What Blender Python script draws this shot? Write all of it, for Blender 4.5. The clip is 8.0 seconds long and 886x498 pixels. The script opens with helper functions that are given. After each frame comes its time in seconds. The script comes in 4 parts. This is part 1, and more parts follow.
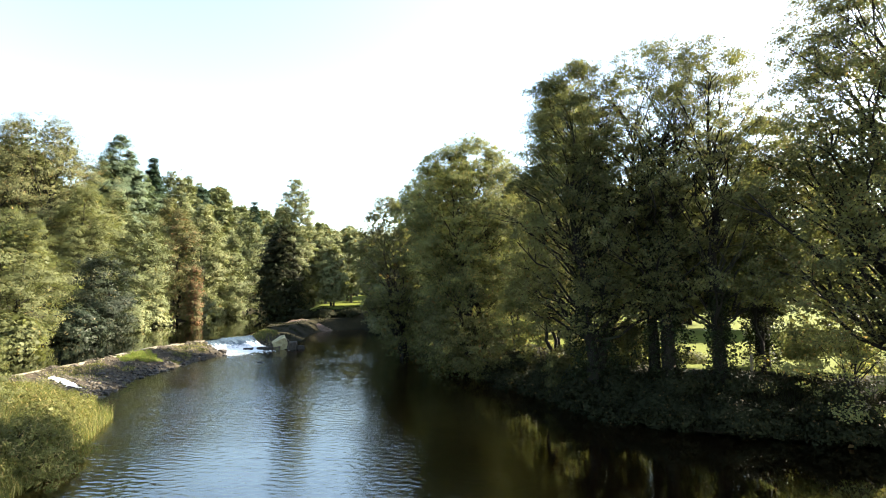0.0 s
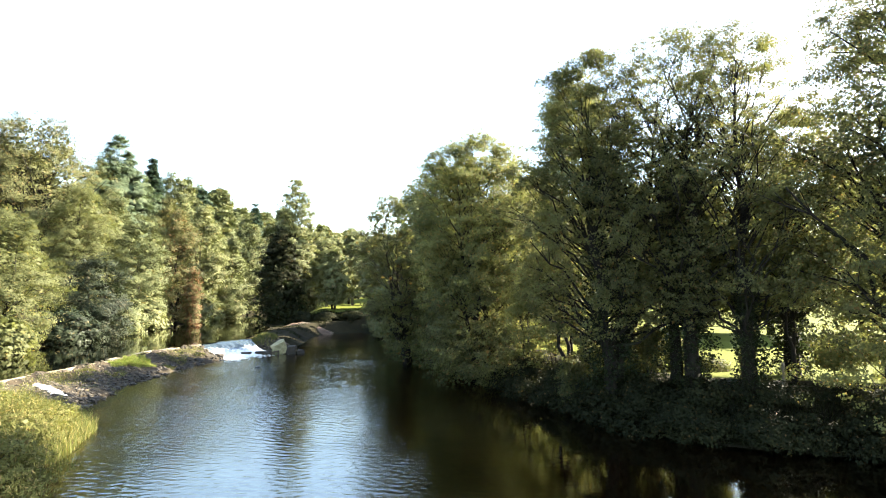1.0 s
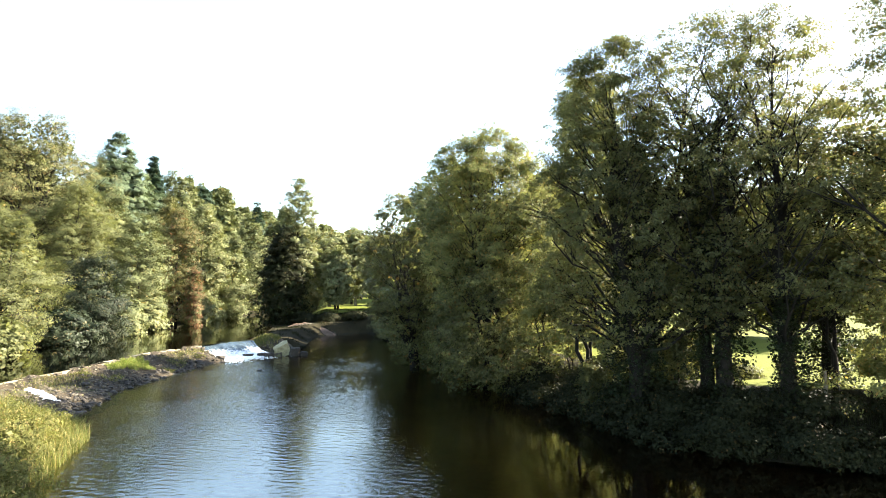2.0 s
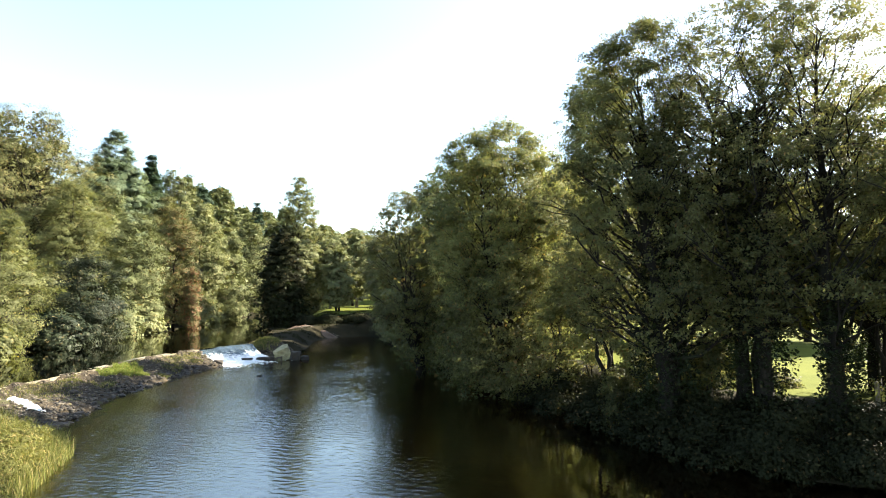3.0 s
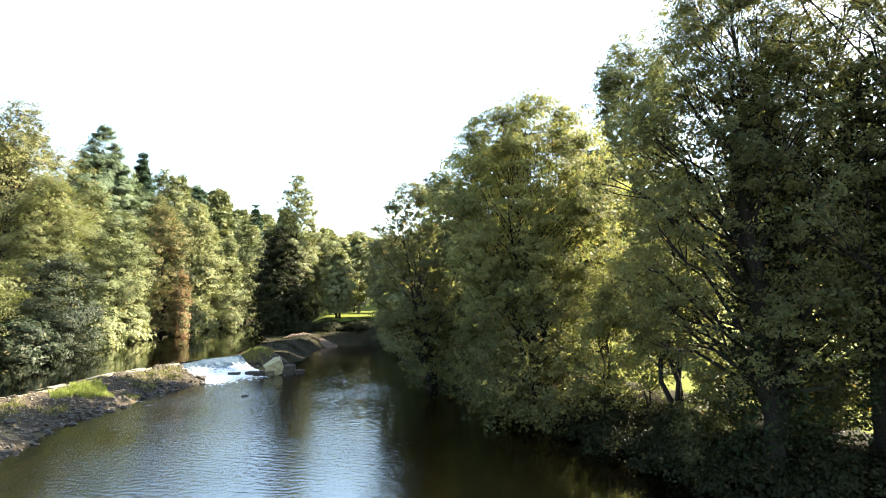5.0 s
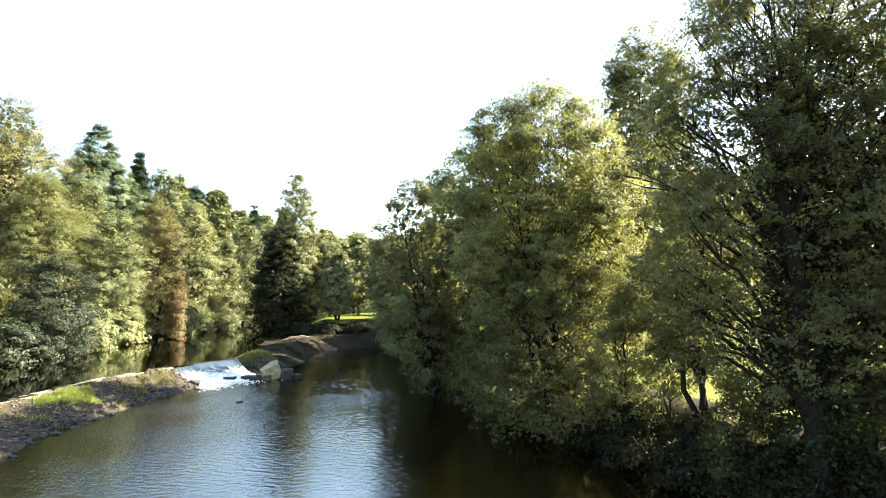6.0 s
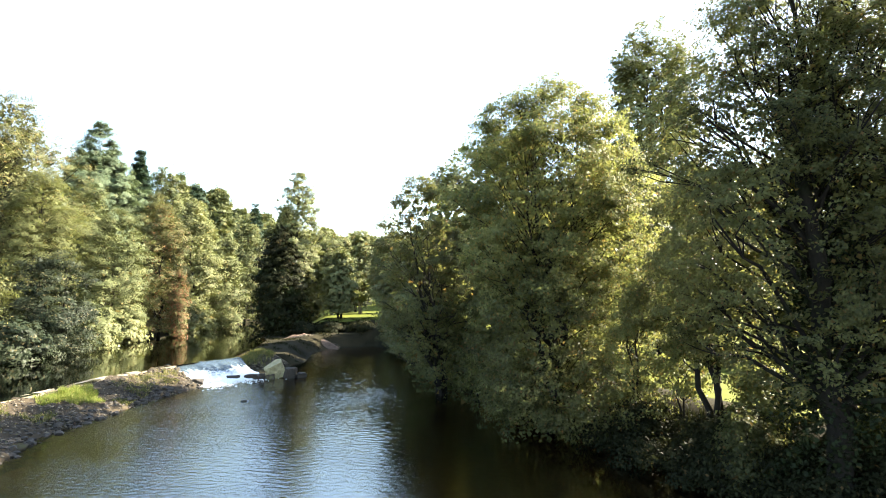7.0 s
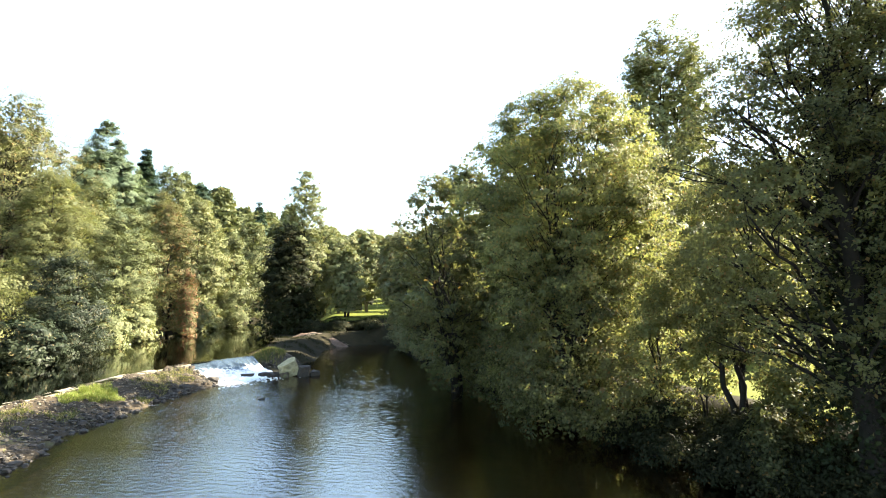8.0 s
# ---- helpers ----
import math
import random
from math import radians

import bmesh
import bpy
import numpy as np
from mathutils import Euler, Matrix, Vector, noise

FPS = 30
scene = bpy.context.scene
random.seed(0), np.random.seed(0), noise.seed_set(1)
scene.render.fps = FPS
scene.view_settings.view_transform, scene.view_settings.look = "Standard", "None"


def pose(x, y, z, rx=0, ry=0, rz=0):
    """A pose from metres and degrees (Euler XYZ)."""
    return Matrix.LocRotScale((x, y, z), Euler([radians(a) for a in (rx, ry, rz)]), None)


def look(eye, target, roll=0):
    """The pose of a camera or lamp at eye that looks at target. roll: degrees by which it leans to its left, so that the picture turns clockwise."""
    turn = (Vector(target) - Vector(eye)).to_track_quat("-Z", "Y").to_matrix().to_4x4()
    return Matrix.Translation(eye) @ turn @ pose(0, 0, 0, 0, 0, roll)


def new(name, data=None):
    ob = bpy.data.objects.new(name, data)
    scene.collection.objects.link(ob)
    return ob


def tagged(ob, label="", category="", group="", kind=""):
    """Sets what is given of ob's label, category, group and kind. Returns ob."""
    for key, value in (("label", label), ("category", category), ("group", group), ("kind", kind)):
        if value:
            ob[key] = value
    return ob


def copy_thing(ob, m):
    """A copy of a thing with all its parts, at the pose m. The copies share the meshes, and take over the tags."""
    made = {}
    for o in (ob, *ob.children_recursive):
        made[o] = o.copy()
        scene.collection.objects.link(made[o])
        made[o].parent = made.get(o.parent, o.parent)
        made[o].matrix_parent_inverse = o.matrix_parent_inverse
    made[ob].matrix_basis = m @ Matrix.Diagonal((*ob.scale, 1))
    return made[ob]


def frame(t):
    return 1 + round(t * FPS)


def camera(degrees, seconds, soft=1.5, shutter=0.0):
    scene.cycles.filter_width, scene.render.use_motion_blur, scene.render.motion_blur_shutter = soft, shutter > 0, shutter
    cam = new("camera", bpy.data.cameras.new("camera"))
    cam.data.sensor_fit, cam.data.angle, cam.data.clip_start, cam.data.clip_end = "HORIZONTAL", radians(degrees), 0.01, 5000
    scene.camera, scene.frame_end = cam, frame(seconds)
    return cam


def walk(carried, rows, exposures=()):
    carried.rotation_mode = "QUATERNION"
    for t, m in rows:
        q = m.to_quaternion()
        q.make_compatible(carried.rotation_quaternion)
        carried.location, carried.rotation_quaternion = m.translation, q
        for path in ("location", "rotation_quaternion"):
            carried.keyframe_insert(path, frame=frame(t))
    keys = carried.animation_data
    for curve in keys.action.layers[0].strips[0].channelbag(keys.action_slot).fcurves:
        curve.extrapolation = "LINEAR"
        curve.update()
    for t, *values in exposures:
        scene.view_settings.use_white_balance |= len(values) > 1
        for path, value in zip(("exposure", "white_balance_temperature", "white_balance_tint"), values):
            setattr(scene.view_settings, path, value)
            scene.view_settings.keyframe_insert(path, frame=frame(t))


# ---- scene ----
cam = camera(82.8, 8.0, 1.0)
PATH = [
    (0, (0.377, 1.028, 7.362), (0.323, 3.02, 7.528), -0.1),
    (0.5, (0.232, 1.976, 7.371), (0.175, 3.968, 7.544), -0.0),
    (1, (-0.022, 2.984, 7.357), (-0.082, 4.975, 7.534), 0.0),
    (1.5, (-0.414, 3.9, 7.379), (-0.476, 5.891, 7.556), 0.1),
    (2.8, (-1.522, 6.311, 7.506), (-1.591, 8.302, 7.686), 0.2),
    (3, (-1.682, 6.817, 7.517), (-1.746, 8.808, 7.699), 0.2),
    (3.5, (-2.002, 8.327, 7.589), (-2.069, 10.318, 7.776), 0.2),
    (4, (-2.361, 10.113, 7.593), (-2.429, 12.102, 7.789), 0.3),
    (4.5, (-2.686, 11.865, 7.643), (-2.753, 13.854, 7.843), 0.3),
    (4.7, (-2.833, 12.549, 7.656), (-2.902, 14.538, 7.854), 0.3),
    (5.8, (-3.362, 14.822, 7.66), (-3.435, 16.809, 7.875), 0.3),
    (6, (-3.445, 15.072, 7.661), (-3.514, 17.06, 7.869), 0.3),
    (6.5, (-3.638, 15.365, 7.671), (-3.707, 17.354, 7.873), 0.3),
    (7, (-3.927, 15.507, 7.621), (-3.997, 17.495, 7.823), 0.3),
    (7.5, (-4.477, 15.476, 7.601), (-4.55, 17.465, 7.8), 0.3),
    (8, (-5.129, 15.325, 7.621), (-5.201, 17.314, 7.816), 0.2),
]
walk(cam, [(t, look(eye, target, roll)) for t, eye, target, roll in PATH],
     [(0, 2.76, 6750, 10), (0.5, 3.20, 6750, 10), (1.7, 3.20, 6750, 10), (2.8, 2.72, 6750, 10), (3.65, 2.72, 6750, 10), (4.0, 3.20, 6750, 10), (8, 3.20, 6750, 10)])

# ---- light ----
SUN_AZIMUTH, SUN_HEIGHT = 66.0, 34.0      # degrees right of straight ahead (+y), and above the horizon
sun_way = Vector((math.sin(radians(SUN_AZIMUTH)) * math.cos(radians(SUN_HEIGHT)),
                  math.cos(radians(SUN_AZIMUTH)) * math.cos(radians(SUN_HEIGHT)), math.sin(radians(SUN_HEIGHT))))
world = bpy.data.worlds.new("sky")
scene.world = world
world.use_nodes = True
wn = world.node_tree.nodes
sky = wn.new("ShaderNodeTexSky")
sky.sky_type = "NISHITA"
sky.sun_disc = False
sky.sun_elevation = radians(SUN_HEIGHT)
sky.sun_rotation = radians(SUN_AZIMUTH)
sky.altitude = 50
sky.air_density = 1.25
sky.dust_density = 0.9
wn["Background"].inputs["Strength"].default_value = 0.08
world.node_tree.links.new(sky.outputs[0], wn["Background"].inputs["Color"])
sun = new("sun", bpy.data.lights.new("sun", "SUN"))
sun.data.energy = 5.0
sun.data.angle = radians(0.5)
sun.data.color = (1.0, 0.93, 0.80)
sun.matrix_world = look((40, 20, 60), Vector((40, 20, 60)) - sun_way)


# ---- materials ----
def nodes_of(name):
    m = bpy.data.materials.new(name)
    m.use_nodes = True
    nt = m.node_tree
    return m, nt, nt.nodes["Principled BSDF"], nt.nodes["Material Output"]


def add(nt, kind, **values):
    n = nt.nodes.new(kind)
    for key, value in values.items():
        n.inputs[key].default_value = value
    return n


def noise_node(nt, scale, detail=4.0, rough=0.6, stretch=None):
    """A noise texture in the thing's own metres."""
    co = nt.nodes.new("ShaderNodeTexCoord")
    n = add(nt, "ShaderNodeTexNoise", Scale=scale, Detail=detail, Roughness=rough)
    if stretch:
        mp = nt.nodes.new("ShaderNodeMapping")
        mp.inputs["Scale"].default_value = stretch
        nt.links.new(co.outputs["Object"], mp.inputs[0])
        nt.links.new(mp.outputs[0], n.inputs["Vector"])
    else:
        nt.links.new(co.outputs["Object"], n.inputs["Vector"])
    return n


def ramp(nt, source, stops):
    r = nt.nodes.new("ShaderNodeValToRGB")
    while len(r.color_ramp.elements) < len(stops):
        r.color_ramp.elements.new(0.5)
    for e, (at, c) in zip(r.color_ramp.elements, stops):
        e.position, e.color = at, (*c, 1)
    nt.links.new(source, r.inputs[0])
    return r


def mixed(nt, a, b, fac):
    m = nt.nodes.new("ShaderNodeMix")
    m.data_type = "RGBA"
    for s, v in ((6, a), (7, b), (0, fac)):
        if hasattr(v, "default_value"):
            nt.links.new(v, m.inputs[s])
        else:
            m.inputs[s].default_value = v if s == 0 else (*v, 1)
    return m.outputs[2]


def bump(nt, height, strength, distance):
    b = add(nt, "ShaderNodeBump", Strength=strength, Distance=distance)
    nt.links.new(height, b.inputs["Height"])
    return b.outputs[0]


def leaf_material(name, dark, light, dry, dry_share=0.08, glow=0.34, rough=0.5, sheen=0.08):
    """Leaves: colour differs from leaf to leaf and from bough to bough; light shines through them."""
    m, nt, p, out = nodes_of(name)
    geo = nt.nodes.new("ShaderNodeNewGeometry")
    big = noise_node(nt, 0.35, 3)
    spread = add(nt, "ShaderNodeMath")
    spread.operation = "MULTIPLY_ADD"
    nt.links.new(geo.outputs["Random Per Island"], spread.inputs[0])
    spread.inputs[1].default_value = 0.26
    nt.links.new(big.outputs[0], spread.inputs[2])
    leaf = ramp(nt, spread.outputs[0], [(0.36, dark), (0.86, light)])
    dryness = ramp(nt, geo.outputs["Random Per Island"], [(1 - dry_share, (0, 0, 0)), (min(0.999, 1.02 - dry_share), (1, 1, 1))])
    col = mixed(nt, leaf.outputs[0], dry, dryness.outputs[0])
    nt.links.new(col, p.inputs["Base Color"])
    p.inputs["Roughness"].default_value = rough
    p.inputs["Specular IOR Level"].default_value = sheen
    shine = nt.nodes.new("ShaderNodeBsdfTranslucent")
    tint = nt.nodes.new("ShaderNodeMix")
    tint.data_type, tint.blend_type = "RGBA", "MULTIPLY"
    tint.inputs[0].default_value = 1
    nt.links.new(col, tint.inputs[6])
    tint.inputs[7].default_value = (1.46, 1.48, 0.95, 1)
    nt.links.new(tint.outputs[2], shine.inputs[0])
    both = nt.nodes.new("ShaderNodeMixShader")
    both.inputs[0].default_value = glow
    nt.links.new(p.outputs[0], both.inputs[1])
    nt.links.new(shine.outputs[0], both.inputs[2])
    nt.links.new(both.outputs[0], out.inputs[0])
    return m


def solid_material(name, a, b, scale, rough=0.85, relief=0.5, depth=0.05, fine=None, patch=None):
    """Two colours mixed by a coarse and a fine noise, with relief; patch: (colour, scale, from, to) for stains or moss."""
    m, nt, p, out = nodes_of(name)
    coarse = noise_node(nt, scale, 5)
    small = noise_node(nt, fine or scale * 9, 5, 0.7)
    f = mixed(nt, coarse.outputs[1], small.outputs[1], 0.45)
    c = ramp(nt, f, [(0.36, a), (0.64, b)]).outputs[0]
    if patch:
        pn = noise_node(nt, patch[1], 4)
        pr = ramp(nt, pn.outputs[0], [(patch[2], (0, 0, 0)), (patch[3], (1, 1, 1))])
        c = mixed(nt, c, patch[0], pr.outputs[0])
    nt.links.new(c, p.inputs["Base Color"])
    p.inputs["Roughness"].default_value = rough
    if rough > 0.8:
        p.inputs["Specular IOR Level"].default_value = 0.2
    nt.links.new(bump(nt, f, relief, depth), p.inputs["Normal"])
    return m


# dark green taken nearly to black: the shade under trees is in this colour
LEAF_DARK_SHADE = leaf_material("leaf_dark_green_in_shade", (0.010, 0.0115, 0.006), (0.030, 0.032, 0.014), (0.09, 0.06, 0.025), 0.03, 0.25, 0.6, 0.05)
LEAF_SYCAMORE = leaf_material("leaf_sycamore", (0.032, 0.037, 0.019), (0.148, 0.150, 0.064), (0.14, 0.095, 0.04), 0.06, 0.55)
LEAF_BRIGHT = leaf_material("leaf_bright_green", (0.052, 0.061, 0.026), (0.148, 0.153, 0.064), (0.17, 0.14, 0.05), 0.06, 0.42)
# paler leaf for the lit trees: their sunlight is put into the colour
LEAF_BACKLIT = leaf_material("leaf_yellow_green_sunlit", (0.072, 0.082, 0.034), (0.200, 0.203, 0.082), (0.24, 0.17, 0.06), 0.08, 0.48)
LEAF_OLIVE = leaf_material("leaf_olive", (0.046, 0.051, 0.021), (0.150, 0.148, 0.060), (0.20, 0.13, 0.05), 0.07, 0.18)
LEAF_GREEN = leaf_material("leaf_mid_green", (0.043, 0.054, 0.024), (0.150, 0.160, 0.067), (0.18, 0.14, 0.05), 0.05, 0.18)
LEAF_PALE = leaf_material("leaf_pale_green", (0.078, 0.090, 0.040), (0.205, 0.210, 0.095), (0.22, 0.18, 0.08), 0.06, 0.22)
LEAF_ORANGE = leaf_material("leaf_orange_brown", (0.066, 0.072, 0.030), (0.150, 0.145, 0.062), (0.20, 0.11, 0.05), 0.16, 0.24)
LEAF_RED = leaf_material("leaf_red", (0.060, 0.066, 0.026), (0.140, 0.135, 0.055), (0.20, 0.095, 0.055), 0.4, 0.24)
LEAF_NEEDLE = leaf_material("needle_blue_green", (0.050, 0.072, 0.044), (0.135, 0.168, 0.092), (0.09, 0.08, 0.03), 0.05, 0.2, 0.6)
LEAF_NEEDLE_DARK = leaf_material("needle_dark", (0.014, 0.028, 0.018), (0.036, 0.056, 0.030), (0.05, 0.05, 0.02), 0.05, 0.2, 0.6)
LEAF_GREY = leaf_material("leaf_grey_green", (0.066, 0.078, 0.034), (0.162, 0.172, 0.076), (0.20, 0.16, 0.07), 0.06, 0.18)
LEAF_BANK = leaf_material("leaf_bank_olive", (0.050, 0.054, 0.016), (0.160, 0.158, 0.050), (0.22, 0.17, 0.07), 0.12, 0.35)
LEAF_WILLOW = leaf_material("leaf_grey_willow", (0.085, 0.090, 0.048), (0.200, 0.200, 0.105), (0.20, 0.15, 0.07), 0.10, 0.5)
LEAF_EVERGREEN = leaf_material("leaf_glossy_evergreen", (0.009, 0.015, 0.008), (0.037, 0.045, 0.025), (0.12, 0.10, 0.05), 0.06, 0.15, 0.45)
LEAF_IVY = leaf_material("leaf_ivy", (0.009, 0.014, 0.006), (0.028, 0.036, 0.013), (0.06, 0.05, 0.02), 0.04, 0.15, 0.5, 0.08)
GRASS = leaf_material("grass_blades", (0.060, 0.070, 0.020), (0.150, 0.155, 0.050), (0.28, 0.23, 0.10), 0.2, 0.4, 0.55)
GRASS_DRY = leaf_material("grass_blades_straw", (0.045, 0.055, 0.016), (0.125, 0.128, 0.045), (0.28, 0.23, 0.12), 0.25, 0.35, 0.6)
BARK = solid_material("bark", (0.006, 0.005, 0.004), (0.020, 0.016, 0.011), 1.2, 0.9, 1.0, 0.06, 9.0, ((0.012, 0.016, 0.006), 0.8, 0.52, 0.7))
BARK_PALE = solid_material("bark_pale", (0.12, 0.10, 0.08), (0.28, 0.25, 0.20), 1.0, 0.85, 0.7, 0.03, 9.0, ((0.09, 0.10, 0.05), 0.7, 0.55, 0.7))


def ground_material():
    """Leaf litter and earth, turf and river bed, by how far the turf and the bed reach."""
    m, nt, p, out = nodes_of("banks_lawn_and_bed")
    coarse, small = noise_node(nt, 0.3, 5), noise_node(nt, 4.5, 5, 0.7)
    f = mixed(nt, coarse.outputs[1], small.outputs[1], 0.5)
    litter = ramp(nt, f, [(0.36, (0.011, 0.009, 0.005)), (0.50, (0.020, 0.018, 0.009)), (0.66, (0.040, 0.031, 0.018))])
    turf = ramp(nt, f, [(0.36, (0.060, 0.074, 0.011)), (0.54, (0.098, 0.110, 0.018)), (0.70, (0.132, 0.132, 0.028))])
    silt = ramp(nt, f, [(0.36, (0.085, 0.040, 0.017)), (0.52, (0.15, 0.075, 0.033)), (0.68, (0.24, 0.14, 0.07))])

    def reach(name):
        at = nt.nodes.new("ShaderNodeAttribute")
        at.attribute_name = name
        sm = add(nt, "ShaderNodeMath")
        sm.operation = "MULTIPLY_ADD"
        nt.links.new(small.outputs[0], sm.inputs[0])
        sm.inputs[1].default_value = 0.5
        nt.links.new(at.outputs["Fac"], sm.inputs[2])
        return ramp(nt, sm.outputs[0], [(0.60, (0, 0, 0)), (0.90, (1, 1, 1))]).outputs[0]

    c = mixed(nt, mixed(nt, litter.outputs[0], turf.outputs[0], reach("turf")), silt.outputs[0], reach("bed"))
    nt.links.new(c, p.inputs["Base Color"])
    p.inputs["Roughness"].default_value = 0.95
    p.inputs["Specular IOR Level"].default_value = 0.08
    nt.links.new(bump(nt, f, 0.8, 0.08), p.inputs["Normal"])
    return m


GROUND = ground_material()
GRAVEL = solid_material("gravel_shingle", (0.013, 0.010, 0.006), (0.060, 0.045, 0.026), 0.9, 0.9, 1.0, 0.10, 8.0, ((0.065, 0.07, 0.026), 0.35, 0.58, 0.72))
GRASS_TUFT = leaf_material("grass_blades_fresh", (0.075, 0.100, 0.020), (0.190, 0.225, 0.055), (0.28, 0.25, 0.10), 0.12, 0.4, 0.55)
STONE = solid_material("weathered_stone", (0.028, 0.022, 0.015), (0.115, 0.090, 0.060), 1.6, 0.85, 0.7, 0.03, 12.0, ((0.13, 0.14, 0.05), 1.3, 0.56, 0.70))


def pebble_material(name, dark, mid, pale):
    """Loose stones, each of its own shade."""
    m, nt, p, out = nodes_of(name)
    geo = nt.nodes.new("ShaderNodeNewGeometry")
    c = ramp(nt, geo.outputs["Random Per Island"], [(0.0, dark), (0.55, mid), (1.0, pale)])
    grain = noise_node(nt, 14.0, 4, 0.7)
    nt.links.new(mixed(nt, c.outputs[0], dark, ramp(nt, grain.outputs[0], [(0.50, (0, 0, 0)), (0.75, (0.7, 0.7, 0.7))]).outputs[0]), p.inputs["Base Color"])
    p.inputs["Roughness"].default_value = 0.9
    nt.links.new(bump(nt, grain.outputs[0], 0.6, 0.03), p.inputs["Normal"])
    return m


PEBBLE = pebble_material("river_pebbles", (0.016, 0.012, 0.008), (0.055, 0.043, 0.027), (0.20, 0.165, 0.11))
# darker both for the wet and for the shade low on the weir
PEBBLE_WET_SHADE = pebble_material("wet_shaded_pebbles", (0.010, 0.008, 0.006), (0.030, 0.024, 0.016), (0.10, 0.085, 0.06))
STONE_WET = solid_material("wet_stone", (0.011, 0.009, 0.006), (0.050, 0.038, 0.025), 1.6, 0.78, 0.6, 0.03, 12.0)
CREST = solid_material("worn_crest_stone", (0.10, 0.086, 0.062), (0.24, 0.205, 0.15), 0.9, 0.85, 0.7, 0.03, 9.0, ((0.20, 0.20, 0.08), 0.5, 0.6, 0.75))
MOSS_STONE = solid_material("mossy_stone", (0.15, 0.13, 0.065), (0.44, 0.39, 0.23), 2.6, 0.9, 1.0, 0.10, 14.0, ((0.24, 0.21, 0.13), 1.0, 0.56, 0.7))
SHINGLE = solid_material("reddish_shingle", (0.045, 0.028, 0.018), (0.20, 0.135, 0.092), 0.9, 0.9, 1.0, 0.10, 7.0, ((0.06, 0.05, 0.03), 0.5, 0.55, 0.68))
WOOD = solid_material("grey_weathered_wood", (0.12, 0.10, 0.075), (0.27, 0.235, 0.185), 3.0, 0.85, 0.6, 0.02, 20.0)


def water_material(name, clear, ripple, fine, calm_scale):
    """Clear peaty water: the surface mirrors by Fresnel, the rest is the tinted view of the bed."""
    m, nt, p, out = nodes_of(name)
    nt.nodes.remove(p)
    wide = noise_node(nt, 0.55, 3, 0.55, (0.6, 1.4, 1))
    rip = noise_node(nt, 4.2, 3, 0.6, (0.5, 1.6, 1))
    tiny = noise_node(nt, 13.0, 2, 0.5, (0.55, 1.4, 1))
    area = noise_node(nt, calm_scale, 2)
    gust = ramp(nt, area.outputs[0], [(0.40, (0.25, 0.25, 0.25)), (0.62, (1, 1, 1))])
    hmix = mixed(nt, rip.outputs[1], tiny.outputs[1], fine)
    hmul = nt.nodes.new("ShaderNodeMix")
    hmul.data_type, hmul.blend_type = "RGBA", "MULTIPLY"
    hmul.inputs[0].default_value = 1
    nt.links.new(hmix, hmul.inputs[6])
    nt.links.new(gust.outputs[0], hmul.inputs[7])
    # calmer in the lee of the right bank
    lee = nt.nodes.new("ShaderNodeVectorMath")
    lee.operation = "DOT_PRODUCT"
    nt.links.new(nt.nodes.new("ShaderNodeTexCoord").outputs["Object"], lee.inputs[0])
    lee.inputs[1].default_value = (1.0, 0.2, 0)
    calm = add(nt, "ShaderNodeMapRange")
    for key, value in (("From Min", 3.0), ("From Max", 9.0), ("To Min", 1.0), ("To Max", 0.12)):
        calm.inputs[key].default_value = value
    nt.links.new(lee.outputs["Value"], calm.inputs["Value"])
    hsum = mixed(nt, hmul.outputs[2], wide.outputs[1], 0.2)
    nrm = bump(nt, hsum, 1.0, ripple)
    nt.links.new(calm.outputs[0], nrm.node.inputs["Strength"])
    gl = nt.nodes.new("ShaderNodeBsdfGlossy")
    gl.inputs["Roughness"].default_value = 0.012
    gl.inputs["Color"].default_value = (0.99, 1, 0.95, 1)
    tr = nt.nodes.new("ShaderNodeBsdfTransparent")
    tr.inputs[0].default_value = (*clear, 1)
    fr = add(nt, "ShaderNodeFresnel", IOR=3.2)
    nt.links.new(nrm, fr.inputs["Normal"])
    nt.links.new(nrm, gl.inputs["Normal"])
    mx = nt.nodes.new("ShaderNodeMixShader")
    nt.links.new(fr.outputs[0], mx.inputs[0])
    nt.links.new(tr.outputs[0], mx.inputs[1])
    nt.links.new(gl.outputs[0], mx.inputs[2])
    nt.links.new(mx.outputs[0], out.inputs[0])
    return m


WATER = water_material("river_water", (0.52, 0.33, 0.18), 0.042, 0.35, 0.07)
WATER_STILL = water_material("still_water", (0.14, 0.115, 0.06), 0.004, 0.30, 0.05)


def foam_material(name, settle):
    """Falling water: a dark smooth sheet at the lip that breaks into white streaks lower down."""
    m, nt, p, out = nodes_of(name)
    streak = noise_node(nt, 2.2, 6, 0.75, (1.0, 1.4, 0.5))
    co = nt.nodes.new("ShaderNodeTexCoord")
    xyz = nt.nodes.new("ShaderNodeSeparateXYZ")
    nt.links.new(co.outputs["Object"], xyz.inputs[0])
    broken = add(nt, "ShaderNodeMath")
    broken.operation = "MULTIPLY_ADD"
    nt.links.new(xyz.outputs[2], broken.inputs[0])
    broken.inputs[1].default_value = settle
    nt.links.new(streak.outputs[0], broken.inputs[2])
    c = ramp(nt, broken.outputs[0], [(0.06, (0.035, 0.05, 0.06)), (0.17, (0.16, 0.20, 0.22)), (0.24, (0.58, 0.59, 0.57)), (0.34, (0.88, 0.87, 0.84))])
    nt.links.new(c.outputs[0], p.inputs["Base Color"])
    r = ramp(nt, broken.outputs[0], [(0.08, (0.08, 0.08, 0.08)), (0.30, (0.7, 0.7, 0.7))])
    nt.links.new(r.outputs[0], p.inputs["Roughness"])
    nt.links.new(bump(nt, streak.outputs[0], 0.9, 0.12), p.inputs["Normal"])
